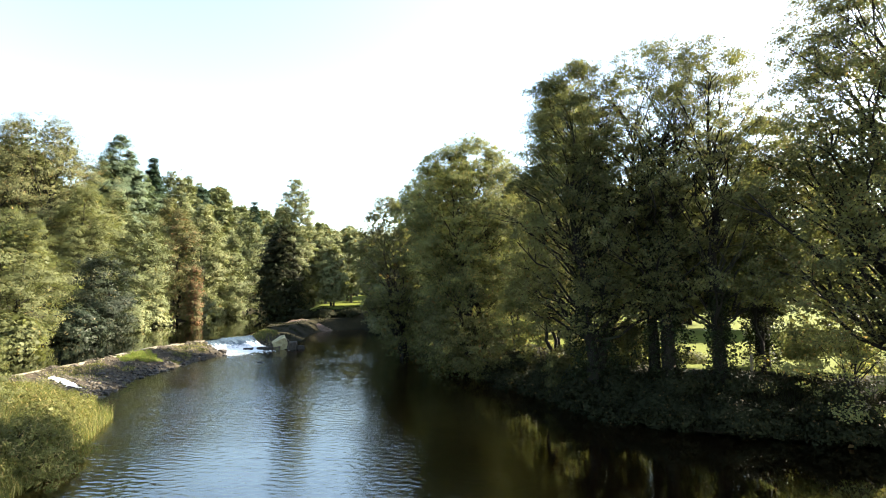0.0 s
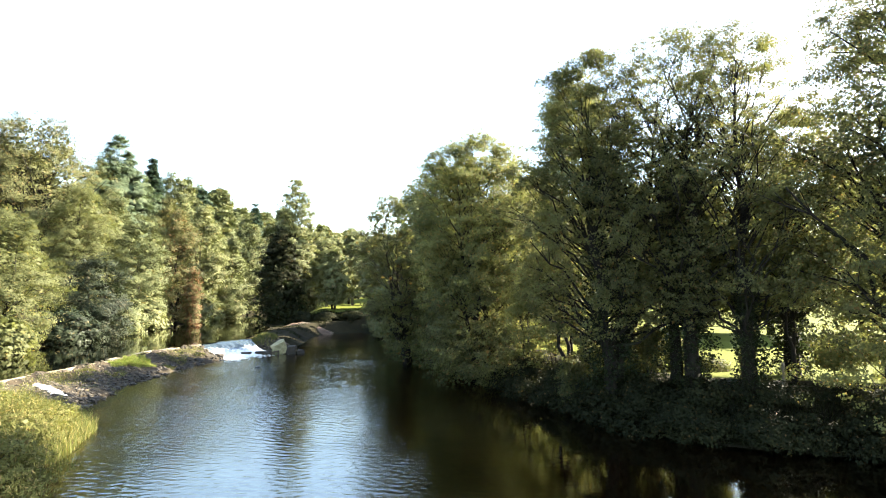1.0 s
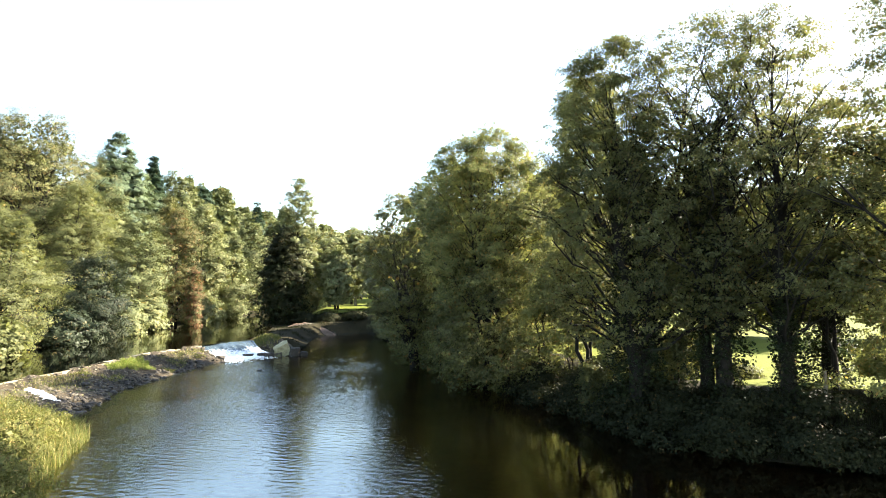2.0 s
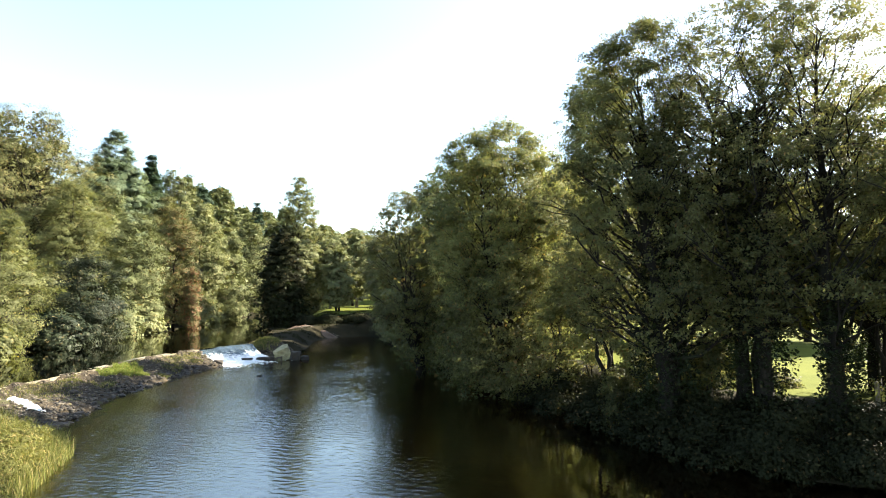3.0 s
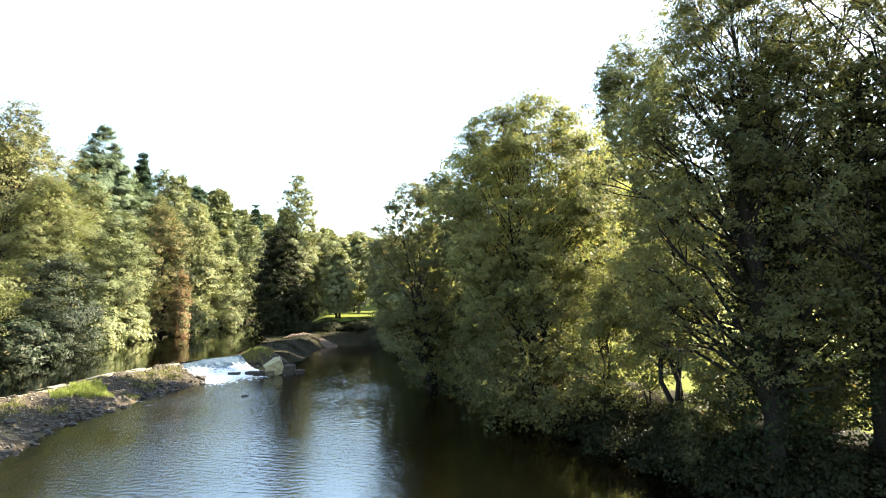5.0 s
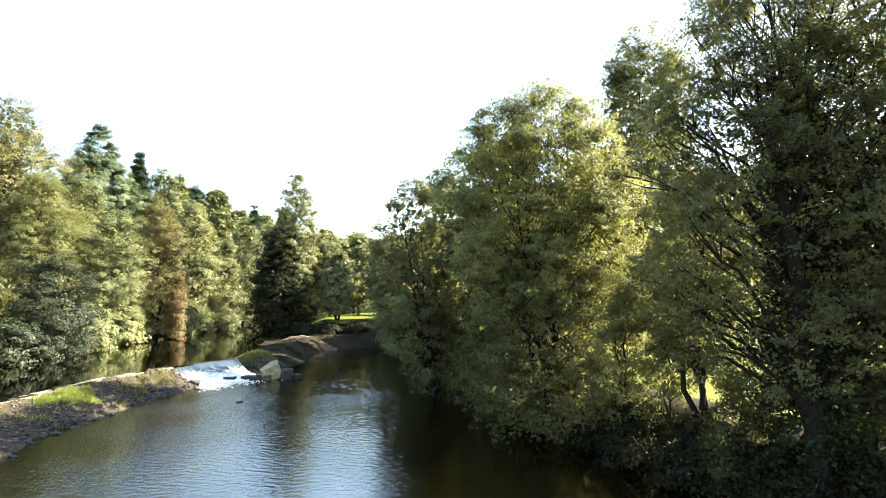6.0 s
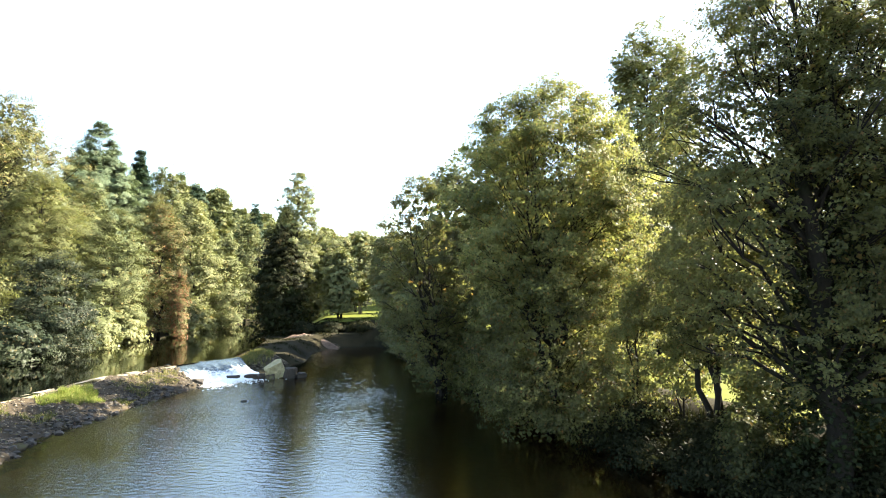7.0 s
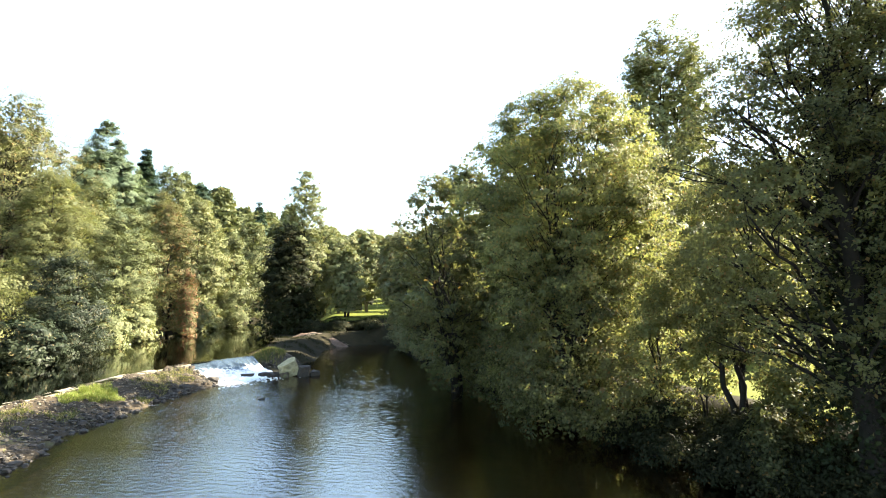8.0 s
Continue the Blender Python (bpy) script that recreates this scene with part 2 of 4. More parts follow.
    return m


FOAM = foam_material("white_water", -0.50)
FOAM_CHUTE = foam_material("white_water_chute", -0.10)


# ---- helpers of the place ----
def mesh_of(name, verts, faces):
    """A mesh from arrays of points and of faces that all have the same number of corners."""
    me = bpy.data.meshes.new(name)
    verts, faces = np.asarray(verts, np.float32), np.asarray(faces, np.int32)
    k = faces.shape[1]
    me.vertices.add(len(verts))
    me.vertices.foreach_set("co", verts.ravel())
    me.loops.add(faces.size)
    me.loops.foreach_set("vertex_index", faces.ravel())
    me.polygons.add(len(faces))
    me.polygons.foreach_set("loop_start", np.arange(0, faces.size, k, dtype=np.int32))
    me.update(calc_edges=True)
    return me


def smooth(me):
    me.polygons.foreach_set("use_smooth", np.ones(len(me.polygons), bool))
    return me


def part(name, data, material, parent=None, label=""):
    """One mesh object under a thing or under a part; data: a bmesh or a mesh."""
    if isinstance(data, bmesh.types.BMesh):
        me = bpy.data.meshes.new(name)
        data.to_mesh(me)
        data.free()
    else:
        me = data
    if material and not me.materials:
        me.materials.append(material)
    ob = new(name, me)
    ob.parent = parent
    return tagged(ob, label)


def edge_distance(px, py, poly):
    """Signed distance to a closed line: below zero inside."""
    inside = np.zeros(px.shape, bool)
    best = np.full(px.shape, 1e9)
    n = len(poly)
    for i in range(n):
        (ax, ay), (bx, by) = poly[i], poly[(i + 1) % n]
        dx, dy = bx - ax, by - ay
        t = np.clip(((px - ax) * dx + (py - ay) * dy) / (dx * dx + dy * dy), 0, 1)
        best = np.minimum(best, np.hypot(px - ax - t * dx, py - ay - t * dy))
        cross = ((ay > py) != (by > py)) & (px < (bx - ax) * (py - ay) / (by - ay + 1e-12) + ax)
        inside ^= cross
    return np.where(inside, -best, best)


def step(v):
    v = np.clip(v, 0, 1)
    return v * v * (3 - 2 * v)


def waves(x, y, s):
    """A cheap smooth unevenness of about -1 to 1."""
    return (np.sin(x / s + 1.3) * np.cos(y / s * 1.17 - 0.4) + 0.6 * np.sin(x / s * 2.3 + y / s * 1.9) + 0.4 * np.cos(x / s * 4.1 - y / s * 3.3 + 2)) / 2


# The lower pool (water at 0 m) and the pool above the weir (water at 1.4 m)
LOWER = [(-15, -260), (-14.5, 5), (-15.7, 19), (-18.2, 26), (-20, 30.3), (-23.5, 34), (-24.5, 38.5), (-27, 43), (-27, 48), (-27.3, 55),
         (-26.8, 61), (-25.0, 64.6), (-22, 69.5), (-23, 78), (-25, 88), (-24.5, 95), (-18, 99.5), (-13.5, 93), (-12.5, 84), (-9, 74), (-4.5, 62),
         (0.6, 50), (4.0, 43.4), (6.0, 38.8), (7.7, 35.2), (9.0, 32.0), (10.9, 29.6), (13.6, 28.2), (17.5, 26.9), (24, 25.5), (36, 21), (60, 14), (70, -260)]
UPPER = [(-31.8, 30), (-32.2, 40), (-32.0, 48), (-32.4, 56), (-31.2, 62.6), (-30.5, 64.6), (-28.4, 69.6), (-29.5, 71), (-31, 80), (-34, 92), (-40, 104),
         (-46, 122), (-54, 150), (-60, 168), (-72, 170), (-64, 150), (-56, 120), (-52.5, 100), (-50, 84), (-48.5, 70),
         (-46, 58), (-42, 48), (-39, 40), (-37, 32)]
POOL = 1.4


def ground_height(x, y):
    x, y = np.asarray(x, float), np.asarray(y, float)
    dl, du = edge_distance(x, y, LOWER), edge_distance(x, y, UPPER)
    right = 2.5 + 0.25 * waves(x, y, 13) + 1.9 * step((y - 70) / 60) + 0.10 * np.clip(y - 150, 0, 220)
    right += np.clip(x - 70, 0, 200) * 0.03
    right -= 1.5 * step((-15 - x) / 8) * step((108 - y) / 6)
    out = np.clip(-(x + 47) - 0.18 * np.clip(y - 60, -40, 140), 0, 400)
    left = 1.1 + 0.15 * waves(x, y, 5) + 14 * step(out / 38) + 9 * step((out - 40) / 160) + 0.6 * waves(x, y, 17) * step(out / 20)
    left += 15 * step((y - 170) / 45)
    side = step((x + 34 + 0.24 * np.clip(y - 100, 0, 300)) / 8)
    land = left * (1 - side) + right * side
    z = np.where(dl > 0, land * step(dl / np.where(x > -12, 4.0, 3.0) * 0.98 + 0.02), -1.3 * step(-dl / 7.0) - 0.05)
    near = step((du + 0.3) / 3.0)
    z = np.where(du > 0, np.where(dl > 0, np.maximum(z, 0) * near + np.minimum(np.maximum(z, 0), 1.1) * (1 - near), z), POOL - 0.3 - 1.0 * step(-du / 5.0))
    between = (dl > 0) & (du > 0) & (dl + du < 9) & (y > 34) & (y < 76)
    z = np.where(between, np.where(y > 58.5, 0.25, 0.9) * dl / (dl + du) - 0.15, z)
    return z + 0.04 * waves(x, y, 0.9) * (dl > 0)


def ground_at(x, y):
    return float(ground_height(np.array([x]), np.array([y]))[0])


# ---- trees and bushes ----
def envelope(shape, u):
    """The crown's half width, 0 to 1, at the share u of its height."""
    if shape == "round":
        return np.sqrt(np.clip(1 - (2 * u - 1) ** 2, 0, 1)) ** 0.75
    if shape == "dome":
        return np.sqrt(np.clip(1 - u ** 2.2, 0, 1)) * (0.75 + 0.25 * np.clip(u * 4, 0, 1))
    if shape == "broad":
        return (1 - np.clip(u, 0, 1) ** 6) ** 0.6 * (0.70 + 0.30 * np.clip(u * 2.5, 0, 1))
    if shape == "crown":
        return (1 - np.clip(u, 0, 1) ** 9) ** 0.5 * (0.72 + 0.28 * np.clip(u * 2.5, 0, 1))
    if shape == "egg":
        return (1 - np.clip(u, 0, 1) ** 2.8) ** 0.62 * (0.62 + 0.38 * np.clip(u * 2.8, 0, 1))
    if shape == "vase":
        return np.sin(np.pi * np.clip(u * 0.93 + 0.02, 0, 1) ** 1.25) ** 0.75
    if shape == "pine":
        return np.clip((1.02 - u) * 1.9, 0, 1) ** 0.75 * (0.7 + 0.3 * np.clip(u * 4, 0, 1))
    if shape == "spire":
        return np.where(u < 0.55, 1 - 0.25 * u, 0.86 - 1.75 * (u - 0.55)) * np.clip(u * 6 + 0.35, 0, 1) * 0.98 + 0.02
    return np.clip(1 - u, 0, 1) ** 0.8 * 0.96 + 0.04          # cone


def leaves(rng, centres, size, narrow=0.6, up=0.7, outward=None, plain=False):
    """Folded four-cornered leaves round the given centres, as points and faces."""
    n = len(centres)
    nrm = rng.normal(size=(n, 3))
    nrm /= np.linalg.norm(nrm, axis=1, keepdims=True)
    if outward is None:
        nrm[:, 2] = np.abs(nrm[:, 2]) + up
    else:
        nrm = nrm * (0.38 if plain else 0.75) + outward * 0.95
        nrm[:, 2] += up * 0.7
    nrm /= np.linalg.norm(nrm, axis=1, keepdims=True)
    along = np.cross(nrm, rng.normal(size=(n, 3)))
    along /= np.linalg.norm(along, axis=1, keepdims=True)
    along[:, 2] -= 0.25
    across = np.cross(nrm, along)
    ln = size * rng.uniform(0.6, 1.35, (n, 1))
    wd = ln * narrow * rng.uniform(0.75, 1.2, (n, 1)) / 2
    if plain:
        v = np.stack([centres - along * ln / 2 - across * wd, centres + along * ln / 2, centres - along * ln * 0.2 + across * wd * 1.3], 1)
        return v.reshape(-1, 3), np.arange(3 * n).reshape(-1, 3)
    v = np.empty((n, 4, 3))
    v[:, 0] = centres - along * ln / 2
    v[:, 1] = centres - across * wd + nrm * wd * 0.35 - along * ln * 0.08
    v[:, 2] = centres + along * ln / 2
    v[:, 3] = centres + across * wd + nrm * wd * 0.35 - along * ln * 0.08
    return v.reshape(-1, 3), np.arange(4 * n).reshape(-1, 4)


def in_ball(rng, n, inner=0.0):
    d = rng.normal(size=(n, 3))
    d /= np.linalg.norm(d, axis=1, keepdims=True)
    return d * (rng.uniform(inner ** 3, 1, (n, 1)) ** (1 / 3))


class Tubes:
    """Collects tapered, bent tubes into one mesh."""

    def __init__(self):
        self.v, self.f, self.n = [], [], 0

    def add(self, points, radii, sides=6):
        points = [np.asarray(p, float) for p in points]
        k = len(points)
        ang = np.arange(sides) * 2 * np.pi / sides
        for i, (p, r) in enumerate(zip(points, radii)):
            d = points[min(i + 1, k - 1)] - points[max(i - 1, 0)]
            d = d / (np.linalg.norm(d) + 1e-9)
            a = np.cross(d, (0.31, 0.95, 0.07) if abs(d[2]) > 0.6 else (0, 0, 1.0))
            a /= np.linalg.norm(a) + 1e-9
            b = np.cross(d, a)
            self.v.append(p + r * (np.cos(ang)[:, None] * a + np.sin(ang)[:, None] * b))
        for i in range(k - 1):
            j = np.arange(sides)
            q = np.stack([self.n + i * sides + j, self.n + i * sides + (j + 1) % sides,
                          self.n + (i + 1) * sides + (j + 1) % sides, self.n + (i + 1) * sides + j], 1)
            self.f.append(q)
        self.n += k * sides

    def mesh(self, name):
        return smooth(mesh_of(name, np.concatenate(self.v), np.concatenate(self.f)))


def bend(rng, a, b, wobble, sag, n=5):
    """A bent way from a to b."""
    a, b = np.asarray(a, float), np.asarray(b, float)
    t = np.linspace(0, 1, n)[:, None]
    p = a + (b - a) * t
    ln = np.linalg.norm(b - a)
    p += np.sin(np.pi * t) * np.array([[0, 0, sag * ln]])
    p[1:-1] += rng.normal(size=(n - 2, 3)) * wobble * ln
    return p


def tree(name, label, x, y, top, width, leaf_mat, seed, shape="round", clear=0.2, boughs=40, bunches=12, per=30, leaf=0.3,
         bough=None, bunch=0.6, stems=1, stem_r=0.3, bark=None, category="tree", lean=(0, 0), flat=0.65, narrow=0.6, up=0.7,
         group="", twigs=3, bare=0, sink=0.25, base=None, depth=None, ragged=0.16, loose=0.65, arch=0.0, hollow=0.12, inner=None, inner_top=0.92):
    """A tree or bush that stands on the ground at x, y and reaches the height top: trunk and limbs, and a crown of leaves on boughs.
    width: across the view; depth: the crown's extent the other way, the same unless given."""
    rng = np.random.default_rng(seed)
    z0 = (ground_at(x, y) if base is None else base) - sink
    h = top - z0
    low = clear * h
    bough = bough or width * 0.16
    dy = (depth or width) / width
    rad = width / 2
    # places of the boughs
    u = rng.uniform(0, 1, boughs * 14)
    u = u[rng.uniform(0, 1, len(u)) < envelope(shape, u) + 0.08][:boughs]
    if arch:
        u = u ** 0.8
    nb = len(u)
    th = np.arange(nb) * 2.39996 + rng.uniform(-0.5, 0.5, nb)
    rho = np.maximum(envelope(shape, u) * rad - bough * 0.45, 0.05) * np.sqrt(rng.uniform(hollow, 1, nb))
    rho *= 1 + ragged * rng.normal(size=nb)
    cz = low + bough * 0.3 + u * (h - low - bough * 0.75)
    bc = np.stack([rho * np.cos(th) + lean[0] * cz / h, rho * np.sin(th) * dy + lean[1] * cz / h, cz], 1)
    bs = bough * rng.uniform(0.6, 1.3, nb) * np.clip(1.15 - 0.5 * u, 0.5, 1)
    # bunches of leaves on each bough, and loose ones that fill the crown between them
    ball = in_ball(rng, nb * bunches, 0.3)
    if arch:
        ball[:, 2] = np.abs(ball[:, 2]) - arch * (ball[:, 0] ** 2 + ball[:, 1] ** 2) - 0.2
    cc = (bc[:, None, :] + ball.reshape(nb, bunches, 3) * bs[:, None, None] * 1.15 * np.array([1, 1, flat])).reshape(-1, 3)
    nf = int(nb * bunches * loose)
    fu = rng.uniform(0, 1, nf * 6)
    fu = fu[rng.uniform(0, 1, len(fu)) < envelope(shape, fu)][:nf]
    ft = rng.uniform(0, 6.283, len(fu))
    fr = envelope(shape, fu) * rad * np.sqrt(rng.uniform(0.3, 1.05, len(fu))) * (1 + 0.10 * np.sin(3 * ft + 9 * fu + seed) + 0.07 * np.sin(7 * ft - 17 * fu + seed))
    fz = low + fu * (h - low) * 0.97
    loose_at = np.stack([fr * np.cos(ft) + lean[0] * fz / h, fr * np.sin(ft) * dy + lean[1] * fz / h, fz], 1)
    gaps = waves(loose_at[:, 0] + seed, loose_at[:, 2], 0.75) + waves(loose_at[:, 1] - seed, loose_at[:, 2], 0.9)
    loose_at = loose_at[gaps > -0.45]
    core = loose_at * np.array([0.55, 0.55, 1.0]) - (0, 0, bough * 0.5)
    heart = np.concatenate([np.repeat(bc - (0, 0, bough * 0.25), bunches, axis=0), core])
    cc = np.concatenate([cc, loose_at])
    cc[:, 2] = np.maximum(cc[:, 2], 0.15)
    lc = np.repeat(cc, per, axis=0)
    size = bunch * rng.uniform(0.55, 1.3, (len(cc), 1))
    lc = lc + in_ball(rng, len(lc), 0.2) * np.repeat(size, per, axis=0) * np.array([1, 1, 0.55])
    face = lc - np.repeat(heart, per, axis=0)
    face /= np.linalg.norm(face, axis=1, keepdims=True) + 1e-6
    whole = lc - (lean[0] * 0.5, lean[1] * 0.5, low + (h - low) * 0.4)
    whole /= np.linalg.norm(whole, axis=1, keepdims=True) + 1e-6
    face = face * 0.7 + whole * 0.5
    plain = y > 48 or x < -40
    v, f = leaves(rng, lc, leaf, narrow, up, face, plain)
    # larger shaded leaf sprays inside the crown, which close it
    k = int(width * (h - low) * (9 if plain else 24)) if inner is None else inner
    if k:
        iu = rng.uniform(0, inner_top, k)
        ia, ir = rng.uniform(0, 6.283, k), envelope(shape, iu) * rad * np.sqrt(rng.uniform(0, 0.62, k))
        iz = low + iu * (h - low) * 0.94
        ic = np.stack([ir * np.cos(ia) + lean[0] * iz / h, ir * np.sin(ia) * dy + lean[1] * iz / h, iz], 1)
        iv, jf = leaves(rng, ic, max(leaf * 2.4, 0.4) if plain else leaf * 1.6, 0.8, 0.4, None, plain)
        v, f = np.concatenate([v, iv]), np.concatenate([f, jf + len(v)])
    root = new(name)
    root.location = (x, y, z0)
    # trunk, stems and limbs
    tubes = Tubes()
    lines = []
    for s in range(stems):
        a = 2 * math.pi * s / stems + rng.uniform(0, 1)
        out = 0 if stems == 1 else width * 0.13
        foot = np.array([math.cos(a), math.sin(a), 0]) * (0 if stems == 1 else stem_r * 1.3)
        peak = np.array([math.cos(a) * out + lean[0] * 0.8, math.sin(a) * out * dy + lean[1] * 0.8, h * (0.82 if stems == 1 else rng.uniform(0.66, 0.82))])
        line = bend(rng, foot, peak, 0.018, 0.0, 8)
        line[1] = foot + (line[1] - foot) * np.array([0.35, 0.35, 1])
        r = stem_r * (1 if stems == 1 else rng.uniform(0.7, 1.0))
        tubes.add([foot - (0, 0, 0.1), foot + (0, 0, 0.5), *line[1:]], [r * 1.6, r * 1.12, r, *(r * np.linspace(0.88, 0.12, 6))], 9)
        lines.append(line)
    near = category == "tree" and -3 < x and y < 48
    trunk = new("trunk" if category == "tree" else "stem", bpy.data.meshes.new("trunk"))
    trunk.parent = root
    for i in range(nb):
        limbs = Tubes() if near else tubes
        line = lines[i % stems]
        reach = math.hypot(bc[i, 0] - line[4, 0], bc[i, 1] - line[4, 1])
        want = max(min(low * 0.8 + 0.3, h * 0.3), bc[i, 2] - reach * 0.75 - 0.08 * h)
        k = np.interp(want, line[:, 2], np.arange(8))
        start = np.array([np.interp(k, np.arange(8), line[:, c]) for c in range(3)])
        r = max(0.03, stem_r * 0.34 * (1 - want / h)) * rng.uniform(0.6, 1.1)
        way = bend(rng, start, bc[i], 0.045, 0.06, 5)
        limbs.add(way, r * np.linspace(1, 0.3, 5), 5)
        mine = cc[i * bunches:(i + 1) * bunches]
        for c in mine[:twigs]:
            limbs.add(bend(rng, way[3], c, 0.06, 0.04, 3), [r * 0.35, r * 0.25, r * 0.1], 3)
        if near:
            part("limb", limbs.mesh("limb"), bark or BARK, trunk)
    for i in range(bare):
        a = rng.uniform(0, 6.28)
        at = lines[0][int(rng.integers(3, 6))]
        end = at + np.array([math.cos(a) * rad * 1.05, math.sin(a) * rad, rng.uniform(-0.5, 2.5)])
        way = bend(rng, at, end, 0.07, 0.05, 6)
        tubes.add(way, stem_r * 0.22 * np.linspace(1, 0.2, 6), 5)
        for j in (2, 3, 4):
            tubes.add(bend(rng, way[j], way[j] + rng.normal(size=3) * rad * 0.22 + (0, 0, 0.4), 0.08, 0, 4), [0.03, 0.02, 0.015, 0.008], 3)
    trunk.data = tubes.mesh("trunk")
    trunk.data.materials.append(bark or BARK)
    part("crown", mesh_of("crown", v, f), leaf_mat, root)
    return tagged(root, label, category, group)


def ivy_on(thing, r, height, count, seed, leaf=0.14):
    """Ivy leaves close round a trunk."""
    rng = np.random.default_rng(seed)
    z = rng.uniform(0, 1, count) ** 0.9 * height
    a = rng.uniform(0, 6.283, count)
    rr = r * (1 + 0.9 * np.sin(z * 1.1 + 2 * np.sin(a)) ** 2) * rng.uniform(0.75, 1.25, count) * (1.15 - 0.5 * z / height)
    v, f = leaves(rng, np.stack([np.cos(a) * rr, np.sin(a) * rr, z], 1), leaf, 0.85, 0.2)
    trunk = [c for c in thing.children if c.name.startswith("trunk")][0]
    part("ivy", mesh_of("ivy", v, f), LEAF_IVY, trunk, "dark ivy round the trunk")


def again(thing, x, y, turn, size, label=""):
    """Another tree of the same build elsewhere on the ground."""
    return tagged(copy_thing(thing, pose(x, y, ground_at(x, y) - 0.3, 0, 0, turn) @ Matrix.Diagonal((size, size, size * 1.02, 1))), label)


# ---- ground and water ----
def spaced(a, b, pitch, far_a, far_b):
    mid = np.arange(a, b, pitch)
    lo, hi = [a], [mid[-1]]
    st = pitch
    while lo[-1] > far_a:
        st *= 1.13
        lo.append(lo[-1] - st)
    st = pitch
    while hi[-1] < far_b:
        st *= 1.13
        hi.append(hi[-1] + st)
    return np.concatenate([lo[:0:-1], mid, hi[1:]])


def build_ground():
    xs, ys = spaced(-62, 34, 0.65, -2600, 2600), spaced(8, 132, 0.65, -2600, 2600)
    gx, gy = np.meshgrid(xs, ys)
    gz = ground_height(gx, gy)
    n, m = len(ys), len(xs)
    idx = np.arange(n * m).reshape(n, m)
    faces = np.stack([idx[:-1, :-1], idx[:-1, 1:], idx[1:, 1:], idx[1:, :-1]], -1).reshape(-1, 4)
    me = smooth(mesh_of("ground", np.stack([gx, gy, gz], -1).reshape(-1, 3), faces))
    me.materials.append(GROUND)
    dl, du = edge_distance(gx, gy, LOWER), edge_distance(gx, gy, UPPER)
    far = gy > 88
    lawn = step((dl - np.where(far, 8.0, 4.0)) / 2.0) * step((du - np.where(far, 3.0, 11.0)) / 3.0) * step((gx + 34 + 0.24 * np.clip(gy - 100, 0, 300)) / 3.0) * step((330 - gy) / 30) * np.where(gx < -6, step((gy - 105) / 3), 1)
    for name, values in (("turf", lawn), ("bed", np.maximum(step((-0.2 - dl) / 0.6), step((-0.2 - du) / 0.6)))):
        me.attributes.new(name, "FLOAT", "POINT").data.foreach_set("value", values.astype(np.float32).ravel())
    tagged(new("ground", me), "grassy river banks, mown lawn and wooded hillside", "ground", kind="structure")


def ripple_height(x, y):
    """Short crossing wavelets, livelier below the fall and calmer under the right bank."""
    rng = np.random.default_rng(55)
    z = np.zeros_like(x)
    for _ in range(46):
        ln = 0.17 * 3.0 ** rng.uniform(0, 1) ** 1.5
        a = rng.normal(1.5, 0.4)
        k = 2 * np.pi / ln
        z += RIPPLE * ln / 2.2 ** 0.5 / 46 ** 0.5 / 2 / np.pi * 1.6 * np.sin(k * (0.85 * x * math.cos(a) + y * math.sin(a)) + rng.uniform(0, 6.28) + 0.7 * np.sin(x * 0.31 + y * 0.23 + rng.uniform(0, 6)))
    calm = 1 - 0.85 * step((x + 0.20 * (y - 20) - 0.5) / 5)
    lively = 1 + 0.25 * step((y - 46) / 9)
    gust = 0.8 + 0.3 * waves(x, y, 4.5)
    return z * calm * lively * gust


def rippled_water():
    """The river below the weir: a fine sheet of ripples where it is seen, plain beyond."""
    xs = np.concatenate([np.arange(-31, 8, 0.13), np.arange(8, 40, 0.35)])
    ys = np.concatenate([np.arange(12, 74, 0.075), np.arange(74, 101, 0.2)])
    gx, gy = np.meshgrid(xs, ys)
    gz = ripple_height(gx, gy) * step((gy - 12) / 2) * step((39 - gx) / 2) * (1 - 0.6 * step((gy - 68) / 6)) * (1 - 0.7 * step((gx - 5) / 3))
    n, m = gx.shape
    idx = np.arange(n * m).reshape(n, m)
    f = np.stack([idx[:-1, :-1], idx[:-1, 1:], idx[1:, 1:], idx[1:, :-1]], -1).reshape(-1, 4)
    f = f[edge_distance(gx[:-1, :-1].ravel(), gy[:-1, :-1].ravel(), LOWER) < 1.0]
    used = np.unique(f)
    to = np.zeros(n * m, int)
    to[used] = np.arange(len(used))
    v = np.stack([gx, gy, gz], -1).reshape(-1, 3)[used]
    x1, y1 = xs[-1], ys[0]
    rest = np.array([(-16, -260, 0), (72, -260, 0), (72, y1, 0), (-16, y1, 0), (x1, y1, 0), (72, y1, 0), (60, 24, 0), (x1, 24, 0)], float)
    v = np.concatenate([v, rest])
    f = np.concatenate([to[f], len(used) + np.array([[0, 1, 2, 3], [4, 5, 6, 7]])])
    ob = part("water_lower", smooth(mesh_of("water_lower", v, f)), WATER)
    tagged(ob, "rippled dark brown river water below the weir", "water", kind="structure")


RIPPLE = 0.15


def flat_water(name, outline, z, material, label):
    bm = bmesh.new()
    bm.faces.new([bm.verts.new((x, y, z)) for x, y in outline])
    bm.normal_update()
    if bm.faces[:][0].normal.z < 0:
        bmesh.ops.reverse_faces(bm, faces=bm.faces[:])
    bmesh.ops.triangulate(bm, faces=bm.faces[:])
    ob = part(name, bm, material)
    tagged(ob, label, "water", kind="structure")


